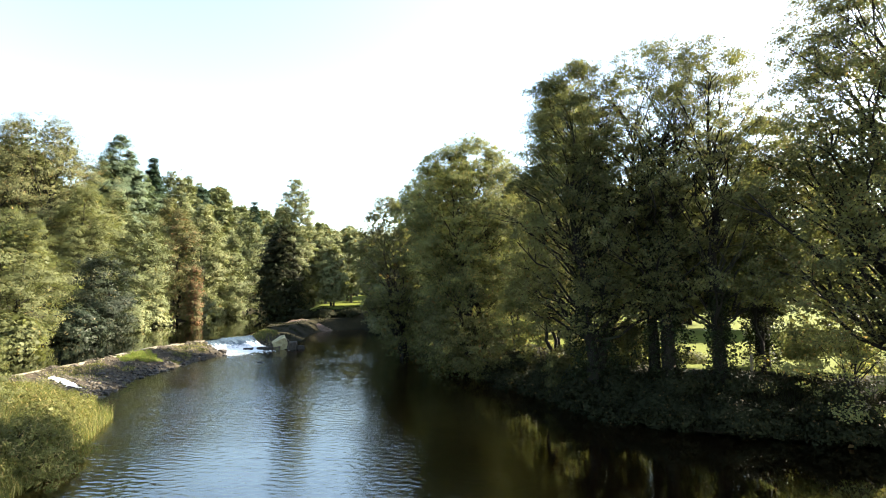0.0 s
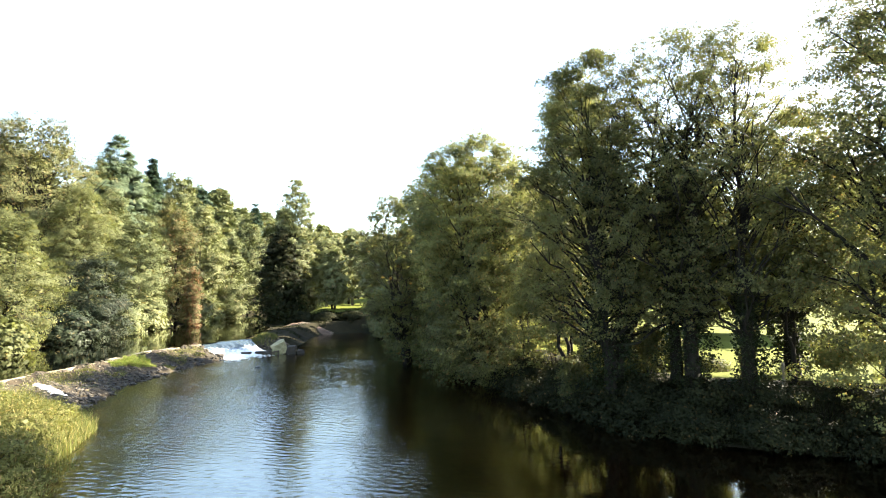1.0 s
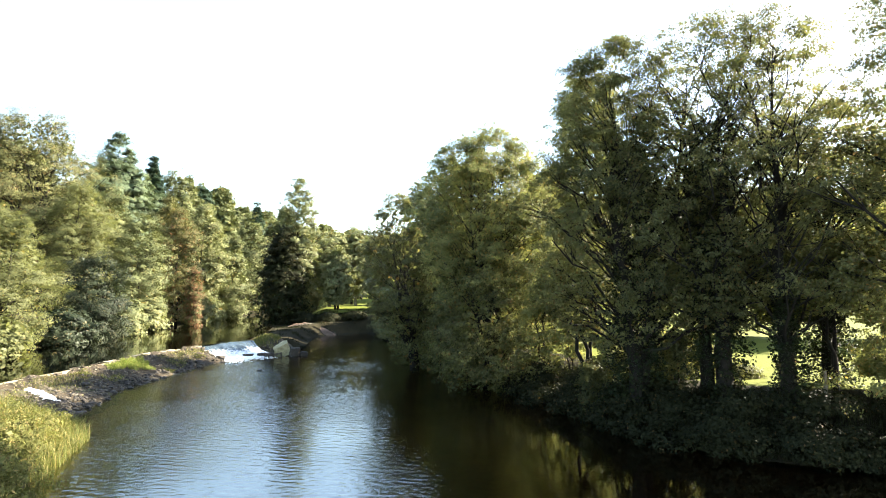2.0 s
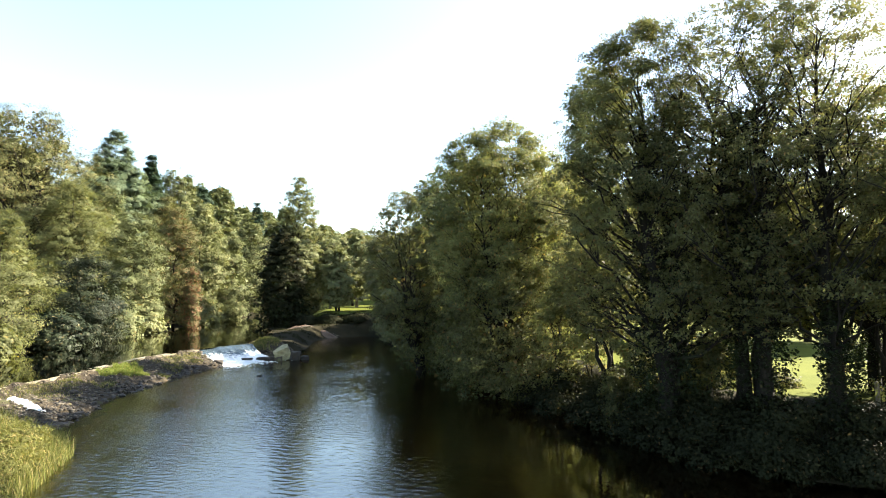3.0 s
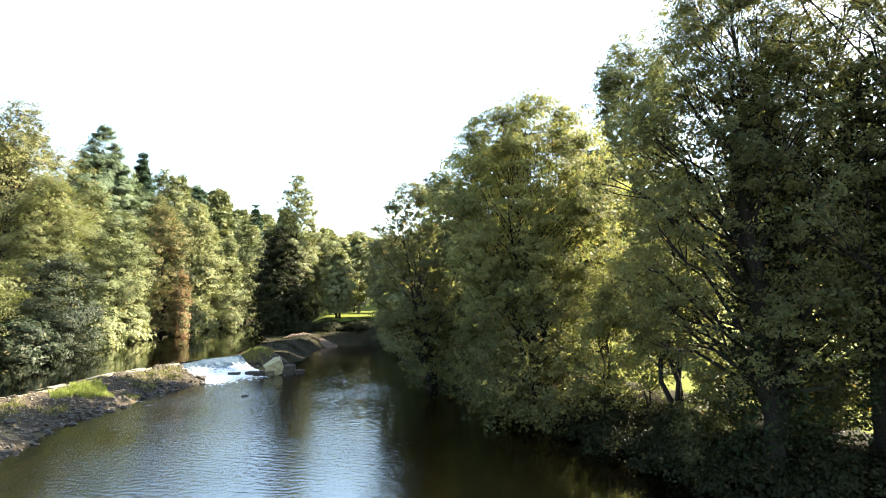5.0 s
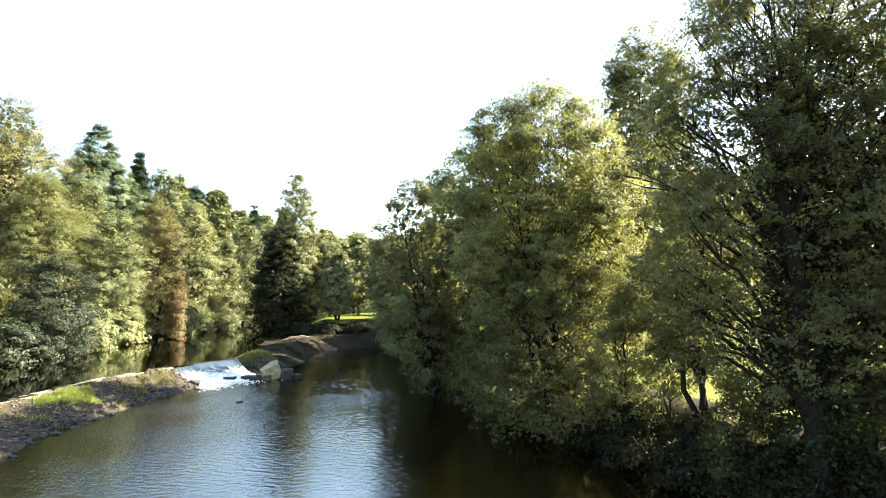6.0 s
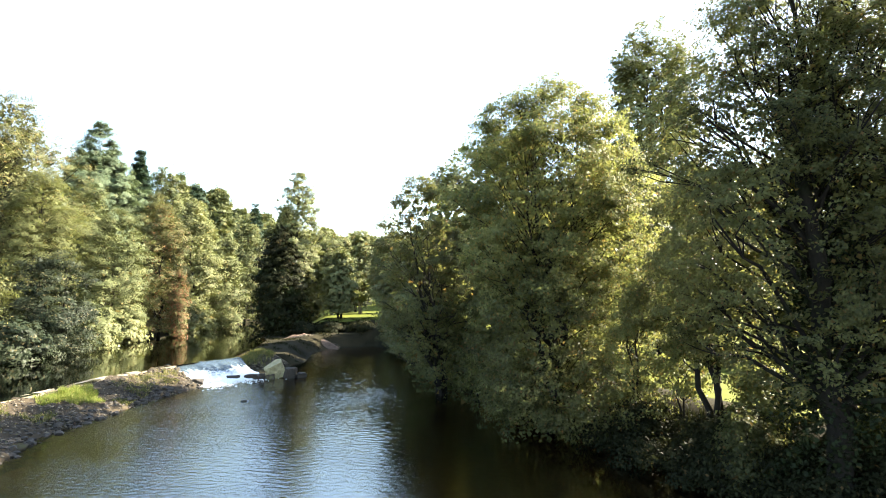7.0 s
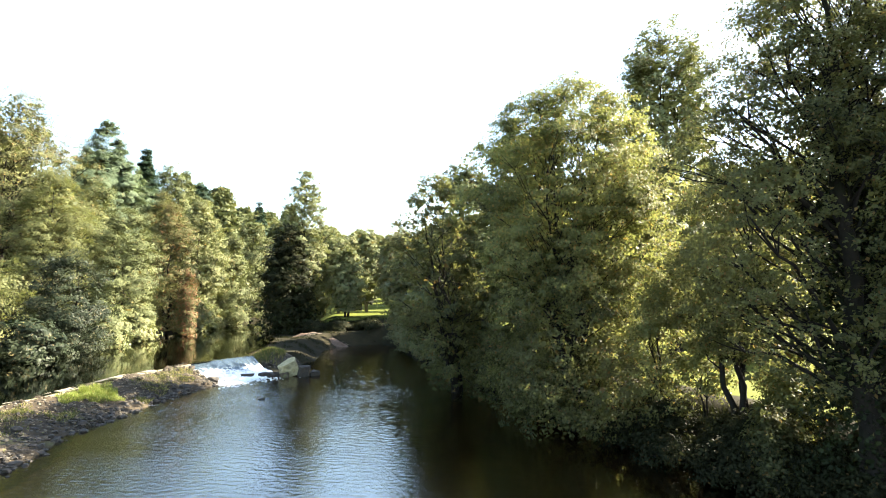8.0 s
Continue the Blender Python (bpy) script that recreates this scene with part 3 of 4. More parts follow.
def grown(poly, by):
    """The outline pushed outward, to run under the banks."""
    out = []
    n = len(poly)
    area = sum(poly[i][0] * poly[(i + 1) % n][1] - poly[(i + 1) % n][0] * poly[i][1] for i in range(n))
    s = 1 if area > 0 else -1
    for i in range(n):
        a, b, c = Vector(poly[i - 1]), Vector(poly[i]), Vector(poly[(i + 1) % n])
        d = ((b - a).normalized() + (c - b).normalized()).normalized()
        out.append((b.x + s * d.y * by, b.y - s * d.x * by))
    return out


build_ground()
rippled_water()
flat_water("water_upper", grown(UPPER, 0.6), POOL, WATER_STILL, "still dark river water above the weir")


# ---- weir ----
# lower edge, foot of the crest and upstream edge of the weir, by the distance along it
WEIR_LOW = [(33, -24.0), (38, -24.8), (43, -26.8), (48, -27.0), (54, -27.2), (59.4, -26.3), (63.2, -29.8)]
WEIR_TOP = [(33, -31.2), (38, -31.6), (43, -31.6), (48, -31.6), (54, -32.0), (61, -31.2), (63.2, -30.6)]


def weir_xy(y, share):
    """x at the place y along the weir; share 0 at the lower waterline, 1 at the crest."""
    a = np.interp(y, [p[0] for p in WEIR_LOW], [p[1] for p in WEIR_LOW])
    b = np.interp(y, [p[0] for p in WEIR_TOP], [p[1] for p in WEIR_TOP])
    return a + (b - a) * share


def weir_z(y, s):
    rise = 1.45 * np.clip(s, 0, 1) ** 0.75
    bumpy = 0.10 * waves(np.asarray(y) * 1.0, np.asarray(s) * 5, 0.8) + 0.06 * waves(np.asarray(y) * 1.0, np.asarray(s) * 5, 0.33)
    return rise + 2.1 * bumpy * np.clip(np.asarray(s) * 5 + 0.4, 0, 1) - np.where(np.asarray(s) < 0, 0.7, 0) - 0.1


def stone_meshes(rng, count, mat, squash=0.6):
    out = []
    for _ in range(count):
        bm = bmesh.new()
        bmesh.ops.create_icosphere(bm, subdivisions=1, radius=0.5)
        cuts = [(Vector(rng.normal(size=3)).normalized(), rng.uniform(0.26, 0.42)) for _ in range(5)]
        for v in bm.verts:
            for n, d in cuts:
                over = v.co.dot(n) - d
                if over > 0:
                    v.co -= n * over
            v.co.z *= squash
            v.co += Vector(rng.normal(size=3)) * 0.025
        me = bpy.data.meshes.new("stone")
        bm.to_mesh(me)
        bm.free()
        me.materials.append(mat)
        out.append(me)
    return out


def build_weir():
    rng = np.random.default_rng(11)
    root = tagged(new("weir"), "low stony river weir with a pale worn crest", "weir", kind="structure")
    yy = np.arange(33, 63.3, 0.22)
    ss = np.linspace(-0.08, 1.0, 22)
    gy, gs = np.meshgrid(yy, ss, indexing="ij")
    gx = weir_xy(gy, gs) + 0.25 * waves(gy, gs * 3, 1.3) * (1 - gs)
    gz = weir_z(gy, gs)
    n, m = gy.shape
    idx = np.arange(n * m).reshape(n, m)
    f = np.stack([idx[:-1, :-1], idx[1:, :-1], idx[1:, 1:], idx[:-1, 1:]], -1).reshape(-1, 4)[:, ::-1]
    part("apron", smooth(mesh_of("apron", np.stack([gx, gy, gz], -1).reshape(-1, 3), f)), GRAVEL, root, "sloping apron of rubble and gravel")
    # crest: a row of long worn slabs
    slabs = []
    y = 33.0
    while y < 62.6:
        ln = rng.uniform(1.2, 2.4)
        slabs.append((y, min(y + ln, 63.0)))
        y += ln + 0.015
    for a, b in slabs:
        bm = bmesh.new()
        bmesh.ops.create_cube(bm, size=1)
        xa, xb = weir_xy(a, 1.0), weir_xy(b, 1.0)
        ln, ang = math.hypot(b - a, xb - xa), math.atan2(xb - xa, b - a)
        bmesh.ops.bevel(bm, geom=bm.edges[:], offset=0.07, segments=2, affect="EDGES")
        rng_w = rng.uniform(0.50, 0.66)
        for v in bm.verts:
            v.co = Vector((v.co.x * rng.uniform(0.8, 1.0) * rng_w, v.co.y * ln, v.co.z * 0.3 + rng.normal() * 0.012))
        s = part("crest_slab", bm, CREST, root)
        s.matrix_local = pose((xa + xb) / 2 - 0.1 + rng.normal() * 0.02, (a + b) / 2, 1.245 + rng.normal() * 0.02, rng.normal() * 0.4, rng.normal() * 1.0 + 2, -math.degrees(ang))
    # the wet stones' dark colour low down partly stands for shade
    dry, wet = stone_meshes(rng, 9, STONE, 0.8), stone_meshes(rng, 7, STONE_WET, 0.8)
    for i in range(290):
        y = rng.uniform(34, 63)
        s = rng.choice([rng.normal(0.05, 0.09), rng.uniform(0, 0.95)], p=[0.55, 0.45])
        s = min(max(s, -0.06), 0.95)
        size = rng.uniform(0.18, 0.48) * (1.25 if rng.random() < 0.3 else 0.8)
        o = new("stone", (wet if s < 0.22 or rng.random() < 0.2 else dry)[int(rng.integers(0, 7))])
        o.parent = root
        o.matrix_local = pose(weir_xy(y, s), y, max(weir_z(y, s), -0.05) + size * 0.10, *rng.uniform(-18, 18, 2), rng.uniform(0, 360)) @ Matrix.Diagonal((size * rng.uniform(0.9, 1.6), size, size * rng.uniform(0.7, 1.1), 1))


def pebbles(name, label, count, place, small, large, seed, mats, category="stones"):
    """Loose small stones that nobody would count, as one mesh."""
    rng = np.random.default_rng(seed)
    kinds = stone_meshes(rng, 6, mats)
    vs, fs, n = [], [], 0
    base = []
    for me in kinds:
        co = np.empty(len(me.vertices) * 3, np.float32)
        me.vertices.foreach_get("co", co)
        tri = np.empty(len(me.polygons) * 3, np.int32)
        me.polygons.foreach_get("vertices", tri)
        base.append((co.reshape(-1, 3), tri.reshape(-1, 3)))
    spots = place(rng, count)
    for i in range(count):
        x, y, z = spots[i]
        s = rng.uniform(small, large)
        a = rng.uniform(0, 6.28)
        co, tri = base[i % 6]
        r = np.array([[math.cos(a), -math.sin(a), 0], [math.sin(a), math.cos(a), 0], [0, 0, 1]])
        vs.append(co @ r.T * s * np.array([1.2, 1, 0.9]) + (x, y, z))
        fs.append(tri + n)
        n += len(co)
    ob = part(name, mesh_of(name, np.concatenate(vs), np.concatenate(fs)), mats)
    return tagged(ob, label, category, kind="stuff")


def grass(name, label, count, place, low, high, seed, mat, width=0.03, category="grass"):
    """Bent blades, one mesh."""
    rng = np.random.default_rng(seed)
    p = place(rng, count)
    a = rng.uniform(0, 6.283, count)
    h = rng.uniform(low, high, count)
    lean = h * rng.uniform(0.15, 0.75, count)
    w = width * rng.uniform(0.7, 1.4, count)
    side = np.stack([-np.sin(a), np.cos(a), np.zeros(count)], 1)
    fwd = np.stack([np.cos(a), np.sin(a), np.zeros(count)], 1)
    up = np.array([0, 0, 1.0])
    mid = p + fwd * (lean * 0.3)[:, None] + up * (h * 0.62)[:, None]
    tip = p + fwd * lean[:, None] + up * h[:, None]
    v = np.stack([p - side * w[:, None], p + side * w[:, None], mid + side * w[:, None] * 0.8, mid - side * w[:, None] * 0.8,
                  tip + side * w[:, None] * 0.1, tip - side * w[:, None] * 0.1], 1)
    i = np.arange(count)[:, None] * 6
    f = np.concatenate([i + np.array([[0, 1, 2, 3]]), i + np.array([[3, 2, 4, 5]])])
    ob = part(name, mesh_of(name, v.reshape(-1, 3), f), mat)
    return tagged(ob, label, category, kind="stuff")


def on_weir(y0, y1, s0, s1):
    def place(rng, count):
        y, s = rng.uniform(y0, y1, count), rng.uniform(s0, s1, count)
        return np.stack([weir_xy(y, s), y, weir_z(y, s) - 0.03], 1)
    return place


build_weir()
pebbles("rubble", "loose rubble and shingle on the weir", 6500, on_weir(33.5, 63, 0.30, 0.97), 0.06, 0.22, 21, PEBBLE)
pebbles("rubble", "dark wet rubble low on the weir, with shade in its colour", 3200, on_weir(33.5, 63, -0.03, 0.34), 0.08, 0.28, 26, PEBBLE_WET_SHADE)
# reaches higher at the near end, its dark colour standing for tree shade
pebbles("rubble", "dark wet rubble low on the weir, with shade in its colour", 1300, on_weir(33.5, 42, -0.03, 0.62), 0.08, 0.28, 27, PEBBLE_WET_SHADE)


def tuft(cx, cy, rx, ry, surface):
    """Spots in an uneven patch, thinning outward, on the given surface."""
    def place(rng, count):
        a, r = rng.uniform(0, 6.283, count), rng.uniform(0, 1, count) ** 0.6
        r = r * (1 + 0.25 * np.sin(3 * a + cx) + 0.12 * np.sin(7 * a))
        x, y = cx + rx * r * np.cos(a), cy + ry * r * np.sin(a)
        return np.stack([x, y, surface(x, y)], 1)
    return place


def weir_surface(x, y):
    a, b = weir_xy(y, 0.0), weir_xy(y, 1.0)
    return weir_z(y, (x - a) / (b - a)) - 0.04


grass("weir_grass", "bright green grass tuft on the weir", 14000, tuft(-30.1, 49.4, 1.35, 2.2, weir_surface), 0.06, 0.40, 31, GRASS_TUFT, 0.006)
grass("weir_grass", "thin dry grass and weeds on the weir", 2600, tuft(-29.8, 57.0, 1.3, 3.0, weir_surface), 0.06, 0.28, 32, GRASS_DRY, 0.010)
grass("weir_grass", "thin dry grass and weeds on the weir", 2200, tuft(-29.8, 41.0, 1.4, 3.0, weir_surface), 0.06, 0.3, 33, GRASS_DRY, 0.010)


for i, (x, y, rx, ry) in enumerate([(-28.6, 54.4, 0.7, 1.2), (-29.9, 60.2, 0.6, 1.6), (-28.4, 58.2, 0.5, 1.0), (-28.8, 45.2, 0.7, 1.1), (-30.4, 44.0, 0.6, 1.0), (-27.8, 51.4, 0.5, 0.8)]):
    grass("weir_weeds", "low dull green weeds between the weir's stones", 900, tuft(x, y, rx, ry, weir_surface), 0.05, 0.24, 41 + i, GRASS_DRY, 0.016)


# white water: the main fall between the weir and the boulder, and a small chute at the near end
def fall(name, label, top_a, top_b, low_a, low_b, z_top, seed, over=None, mat=None):
    """A sheet of water from the lip (top_a to top_b): smooth at first, then broken, then a ragged fan of foam on the pool."""
    n, m = 110, 90
    t, s = np.meshgrid(np.linspace(0, 1, n), np.linspace(0, 1, m), indexing="ij")
    ta, tb, la, lb = (np.array(p) for p in (top_a, top_b, low_a, low_b))
    lip = ta + (tb - ta) * t[..., None]
    lip = lip + (np.array([-0.55, 0.25]) * (np.sin(t * 6 + seed) + 0.5 * np.sin(t * 17 + seed))[..., None]) * 0.35
    foot = la + (lb - la) * t[..., None]
    ragged = 1 + 0.10 * np.sin(t * 9 + seed) + 0.07 * np.sin(t * 23 + 2 * seed) + 0.05 * np.sin(t * 57) - 0.16 * np.abs(2 * t - 1) ** 2.5
    xy = lip + (foot - lip) * (s * ragged)[..., None]
    along = waves(t * 9 + seed, s * 1.2, 0.35)
    fine = waves(xy[..., 0] * 3.1, xy[..., 1] * 2.7, 0.35) + 0.6 * waves(xy[..., 0] * 7.3 + 2, xy[..., 1] * 6.1, 0.3)
    z = z_top * (1 - step(s / 0.80)) + 0.30 * z_top * step(s * 3) * (1 - step((s - 0.30) / 0.5)) * np.sin(t * 8 + seed) * 0.5
    z = z + 0.05 * along * step(s * 4) * (1 - s) + 0.10 * fine * step((s - 0.25) * 3) * (1 - 0.72 * step((s - 0.55) / 0.45))
    z = z + 0.10 * (1 - step((s - 0.85) / 0.15)) * step(s * 6) - 0.10 * step((s - 0.9) / 0.1) + 0.03 * waves(t * 7, s * 5, 0.5) * (1 - s)
    if over:
        z = over(xy[..., 0], xy[..., 1]) + 0.10 + 0.04 * fine - 0.14 * np.abs(2 * t - 1) ** 3
    idx = np.arange(n * m).reshape(n, m)
    f = np.stack([idx[:-1, :-1], idx[1:, :-1], idx[1:, 1:], idx[:-1, 1:]], -1).reshape(-1, 4)
    v = np.concatenate([xy, z[..., None]], -1).reshape(-1, 3)
    tagged(part(name, smooth(mesh_of(name, v, f)), mat or FOAM), label, "water", kind="structure")


fall("water_fall", "white broken water falling over the weir", (-32.0, 63.0), (-27.6, 69.6), (-26.6, 60.2), (-23.2, 66.6), 1.38, 3)


def foam_spots(rng, count):
    """Spots at the foot of the fall, thinning out downstream."""
    t, d = rng.uniform(0.02, 0.95, count), np.abs(rng.normal(0, 1.0, count))
    x, y = -27.2 + 3.9 * t + 0.75 * d + rng.normal(0, 0.25, count), 60.9 + 6.7 * t - 1.05 * d + rng.normal(0, 0.25, count)
    return np.stack([x, y, np.full(count, 0.0)], 1)


pebbles("foam_flecks", "flecks of white foam drifting from the fall", 1500, foam_spots, 0.05, 0.22, 24, FOAM, "water")
fall("water_chute", "small white chute at the end of the weir", (-29.6, 37.5), (-29.5, 38.3), (-26.8, 36.5), (-26.6, 37.3), 1.3, 4, weir_surface, FOAM_CHUTE)


# boulders by the fall
def boulder(name, label, x, y, z, sx, sy, sz, turn, mat, seed, tilt=0.0, tip=0.0):
    rng = np.random.default_rng(seed)
    bm = bmesh.new()
    bmesh.ops.create_icosphere(bm, subdivisions=4, radius=0.78)
    cuts = [(Vector(n) + Vector(rng.normal(size=3)) * 0.10).normalized() for n in ((1, 0, 0), (-1, 0, 0), (0, 1, 0), (0, -1, 0), (0, 0, 1), (0, 0, -1))]
    planes = [(n, 0.5 + rng.uniform(-0.04, 0.03)) for n in cuts] + [(Vector(rng.normal(size=3)).normalized(), rng.uniform(0.52, 0.62)) for _ in range(7)]
    for v in bm.verts:
        for n, d in planes + planes:
            gone = v.co.dot(n) - d
            if gone > 0:
                v.co -= n * gone * 0.95
        v.co += v.co.normalized() * (noise.noise(v.co * 2.5 + Vector((seed, 0, 0))) * 0.07 + noise.noise(v.co * 7 + Vector((0, seed, 0))) * 0.035)
        v.co = Vector((v.co.x * sx, v.co.y * sy, v.co.z * sz))
    me = bpy.data.meshes.new(name)
    bm.to_mesh(me)
    bm.free()
    ob = part(name, me, mat)
    ob.matrix_world = pose(x, y, z, tilt, tip, turn)
    return tagged(ob, label, "rock", "rocks by the fall")


boulder("boulder", "large pale mossy squared boulder beside the fall", -22.05, 64.9, 0.72, 1.8, 1.5, 1.35, 24, MOSS_STONE, 2, 8, -24)
boulder("boulder", "dark wet squared rock beside the boulder", -20.5, 64.9, 0.38, 1.05, 1.1, 1.2, 12, STONE_WET, 5, 3, 5)
boulder("rock", "dark wet rock in the river", -19.6, 65.4, 0.12, 0.85, 0.6, 0.6, 40, STONE_WET, 7)
boulder("rock", "dark wet rock below the fall", -23.3, 63.9, 0.12, 0.8, 0.7, 0.65, 70, STONE_WET, 8, 22, 0)
boulder("rock", "flat dark slab below the fall", -25.7, 64.0, 0.14, 1.1, 0.6, 0.34, 22, STONE_WET, 9)
boulder("rock", "flat dark slab below the fall", -24.3, 64.5, 0.12, 0.8, 0.6, 0.5, 60, STONE_WET, 10)
boulder("rock", "pale stone under the boulder", -22.1, 64.0, 0.12, 0.8, 0.6, 0.6, 5, STONE, 12)
boulder("rock", "pale stone under the boulder", -22.9, 64.1, 0.2, 0.6, 0.6, 0.6, 35, STONE_WET, 15)
boulder("rock", "small dark rock breaking the water", -20.1, 53.6, -0.02, 0.5, 0.25, 0.2, 20, STONE_WET, 13)
boulder("rock", "rounded rock at the end of the weir", -27.4, 60.6, 0.2, 0.9, 0.8, 0.6, 30, STONE_WET, 14)


# gravel spit and the bank beyond the fall
def mound(name, label, cx, cy, rx, ry, h, mat, seed, turn=0.0, category="bank"):
    n, m = 96, 44
    a, r = np.meshgrid(np.linspace(0, 2 * np.pi, n, endpoint=False), np.linspace(0, 1, m), indexing="ij")
    c, s = math.cos(radians(turn)), math.sin(radians(turn))
    wob = 1 + 0.16 * np.sin(a * 3 + seed) + 0.08 * np.sin(a * 7 + 2 * seed)
    lx, ly = rx * r * np.cos(a) * wob, ry * r * np.sin(a) * wob
    x, y = cx + lx * c - ly * s, cy + lx * s + ly * c
    z = h * (1 - r ** 1.7) + (0.10 * h * waves(x + seed, y, 0.9) + 0.09 * waves(x * 1.3, y + seed, 0.34)) * (1.05 - r) - 0.25 * r
    idx = np.arange(n * m).reshape(n, m)
    j = np.roll(idx, -1, 0)
    f = np.stack([idx[:, :-1], idx[:, 1:], j[:, 1:], j[:, :-1]], -1).reshape(-1, 4)
    tagged(part(name, smooth(mesh_of(name, np.stack([x, y, z], -1).reshape(-1, 3), f)), mat), label, category, kind="structure")

    def top(px, py):
        dx, dy = px - cx, py - cy
        rr = np.hypot((dx * c + dy * s) / rx, (-dx * s + dy * c) / ry)
        return np.maximum(h * (1 - np.minimum(rr, 1) ** 1.7) - 0.08, -0.1)
    return top


spit = mound("bank_spit", "sunlit reddish gravel spit with fallen stones", -29.2, 97.6, 6.6, 3.6, 2.0, SHINGLE, 3, -8)
pebbles("spit_stones", "stones strewn over the gravel spit", 2200, tuft(-29.2, 96.8, 6.0, 3.2, spit), 0.10, 0.36, 22, PEBBLE)
isle = mound("bank_isle", "low stony bank beside the fall", -27.4, 74.8, 3.2, 4.4, 1.5, GRAVEL, 5, 20)
pebbles("bank_stones", "shingle on the bank beside the fall", 1500, tuft(-26.6, 73.6, 2.8, 3.4, isle), 0.1, 0.32, 25, PEBBLE)
grass("bank_grass", "sunlit yellowing grass on the bank by the fall", 2600, tuft(-27.6, 73.8, 2.3, 2.7, isle), 0.12, 0.62, 34, GRASS, 0.016)
far_isle = mound("bank_isle", "dark earthy bank with pale stones above the fall", -29.0, 84.5, 4.0, 5.5, 0.95, GRAVEL, 8, 10)
pebbles("bank_stones", "pale stones on the dark bank", 1700, tuft(-28.6, 84, 3.8, 5.6, far_isle), 0.12, 0.40, 23, PEBBLE)


def middle_banks(rng, count):
    """Spots on the banks between the two pools and below the far lawn."""
    x, y = rng.uniform(-42, -12, count * 6), rng.uniform(76, 112, count * 6)
    dl, du = edge_distance(x, y, LOWER), edge_distance(x, y, UPPER)
    ok = (dl > 0.3) & (du > 0.3) & (waves(x, y, 1.4) > 0.25)
    x, y = x[ok][:count], y[ok][:count]
    return np.resize(np.stack([x, y, ground_height(x, y) - 0.04], 1), (count, 3))


# weeds take the leaf colour that has the banks' shade in it
grass("bank_grass", "rough dark weeds on the banks by the fall", 6000, middle_banks, 0.12, 0.4, 38, LEAF_DARK_SHADE, 0.022)


def build_fence_post():
    """A weathered post at the lawn's edge, with a chamfered top."""
    bm = bmesh.new()
    bmesh.ops.create_cube(bm, size=1)
    bmesh.ops.bevel(bm, geom=bm.edges[:], offset=0.06, segments=2, affect="EDGES")
    for v in bm.verts:
        v.co = Vector((v.co.x * 0.13, v.co.y * 0.13, (v.co.z + 0.5) * 1.45))
    ob = part("fence_post", bm, WOOD)
    ob.matrix_world = pose(17.2, 30.6, ground_at(17.2, 30.6) - 0.2, 2, -3, 15)
    tagged(ob, "weathered wooden fence post at the lawn's edge", "post")


build_fence_post()


# ---- trees of the right bank ----
SYC = "tall sycamore with dense dark green leaves on the river bank"
t = tree("tree", "tall ivy-clad sycamore with sparse spreading top", 9.4, 34.4, 22.8, 13.0, LEAF_SYCAMORE, 101, "dome", 0.19, 150, 17, 46, 0.115, 1.4, 0.38, 2, 0.40, lean=(-1.0, -1.2), depth=8.0, loose=0.3, arch=0.3, hollow=0.25, flat=0.8, inner_top=0.7)
ivy_on(t, 0.85, 16.0, 16000, 5)
tree("tree", "dark spreading tree overhanging the bank", 7.8, 39.8, 14.0, 7.4, LEAF_SYCAMORE, 116, "round", 0.28, 60, 15, 34, 0.13, 1.2, 0.5, 3, 0.16, loose=0.3, arch=0.3, inner_top=0.6)
t = tree("tree", "tall broad sycamore with backlit green leaves", 13.1, 32.8, 23.8, 12.0, LEAF_SYCAMORE, 122, "broad", 0.16, 140, 15, 38, 0.115, 1.4, 0.38, 3, 0.42, depth=8.0, loose=0.18, arch=0.3, hollow=0.25, flat=0.8, inner_top=0.3)
ivy_on(t, 0.75, 15.0, 15000, 6)
t = tree("tree", "slimmer sycamore grown into its neighbour's crown", 15.4, 30.5, 22.8, 8.6, LEAF_SYCAMORE, 118, "broad", 0.17, 80, 14, 36, 0.115, 1.3, 0.38, 1, 0.34, loose=0.15, arch=0.3, hollow=0.25, flat=0.8, inner=0)
ivy_on(t, 0.42, 6.0, 3500, 9)
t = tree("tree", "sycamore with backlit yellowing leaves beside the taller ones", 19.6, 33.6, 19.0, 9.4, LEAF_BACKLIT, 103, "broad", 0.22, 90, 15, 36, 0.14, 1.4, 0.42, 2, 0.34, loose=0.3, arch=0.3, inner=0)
ivy_on(t, 0.6, 7.0, 6000, 7)
tree("tree", "tall dark tree with drooping leafy limbs", 22.4, 26.8, 25.6, 15.4, LEAF_SYCAMORE, 104, "dome", 0.18, 210, 16, 40, 0.125, 1.5, 0.42, 1, 0.44, lean=(-1.2, -2.6), loose=0.6, arch=0.3, hollow=0.2, inner_top=0.6)
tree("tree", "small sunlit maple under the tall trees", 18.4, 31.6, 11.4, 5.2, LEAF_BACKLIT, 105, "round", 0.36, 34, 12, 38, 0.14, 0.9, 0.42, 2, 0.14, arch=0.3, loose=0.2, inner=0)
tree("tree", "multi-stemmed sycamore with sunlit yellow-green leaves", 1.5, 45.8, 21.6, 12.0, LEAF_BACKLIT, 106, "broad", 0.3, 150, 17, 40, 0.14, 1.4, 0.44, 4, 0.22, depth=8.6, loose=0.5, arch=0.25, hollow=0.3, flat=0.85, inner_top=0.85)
# stands for the sunlit right side of the multi-stemmed sycamore
tree("tree", "sunlit lower right side of the sycamore, built as a small tree", 5.2, 42.8, 9.6, 4.4, LEAF_BACKLIT, 119, "egg", 0.05, 40, 14, 34, 0.13, 0.9, 0.4, 2, 0.12, loose=0.4, arch=0.3, inner=0)
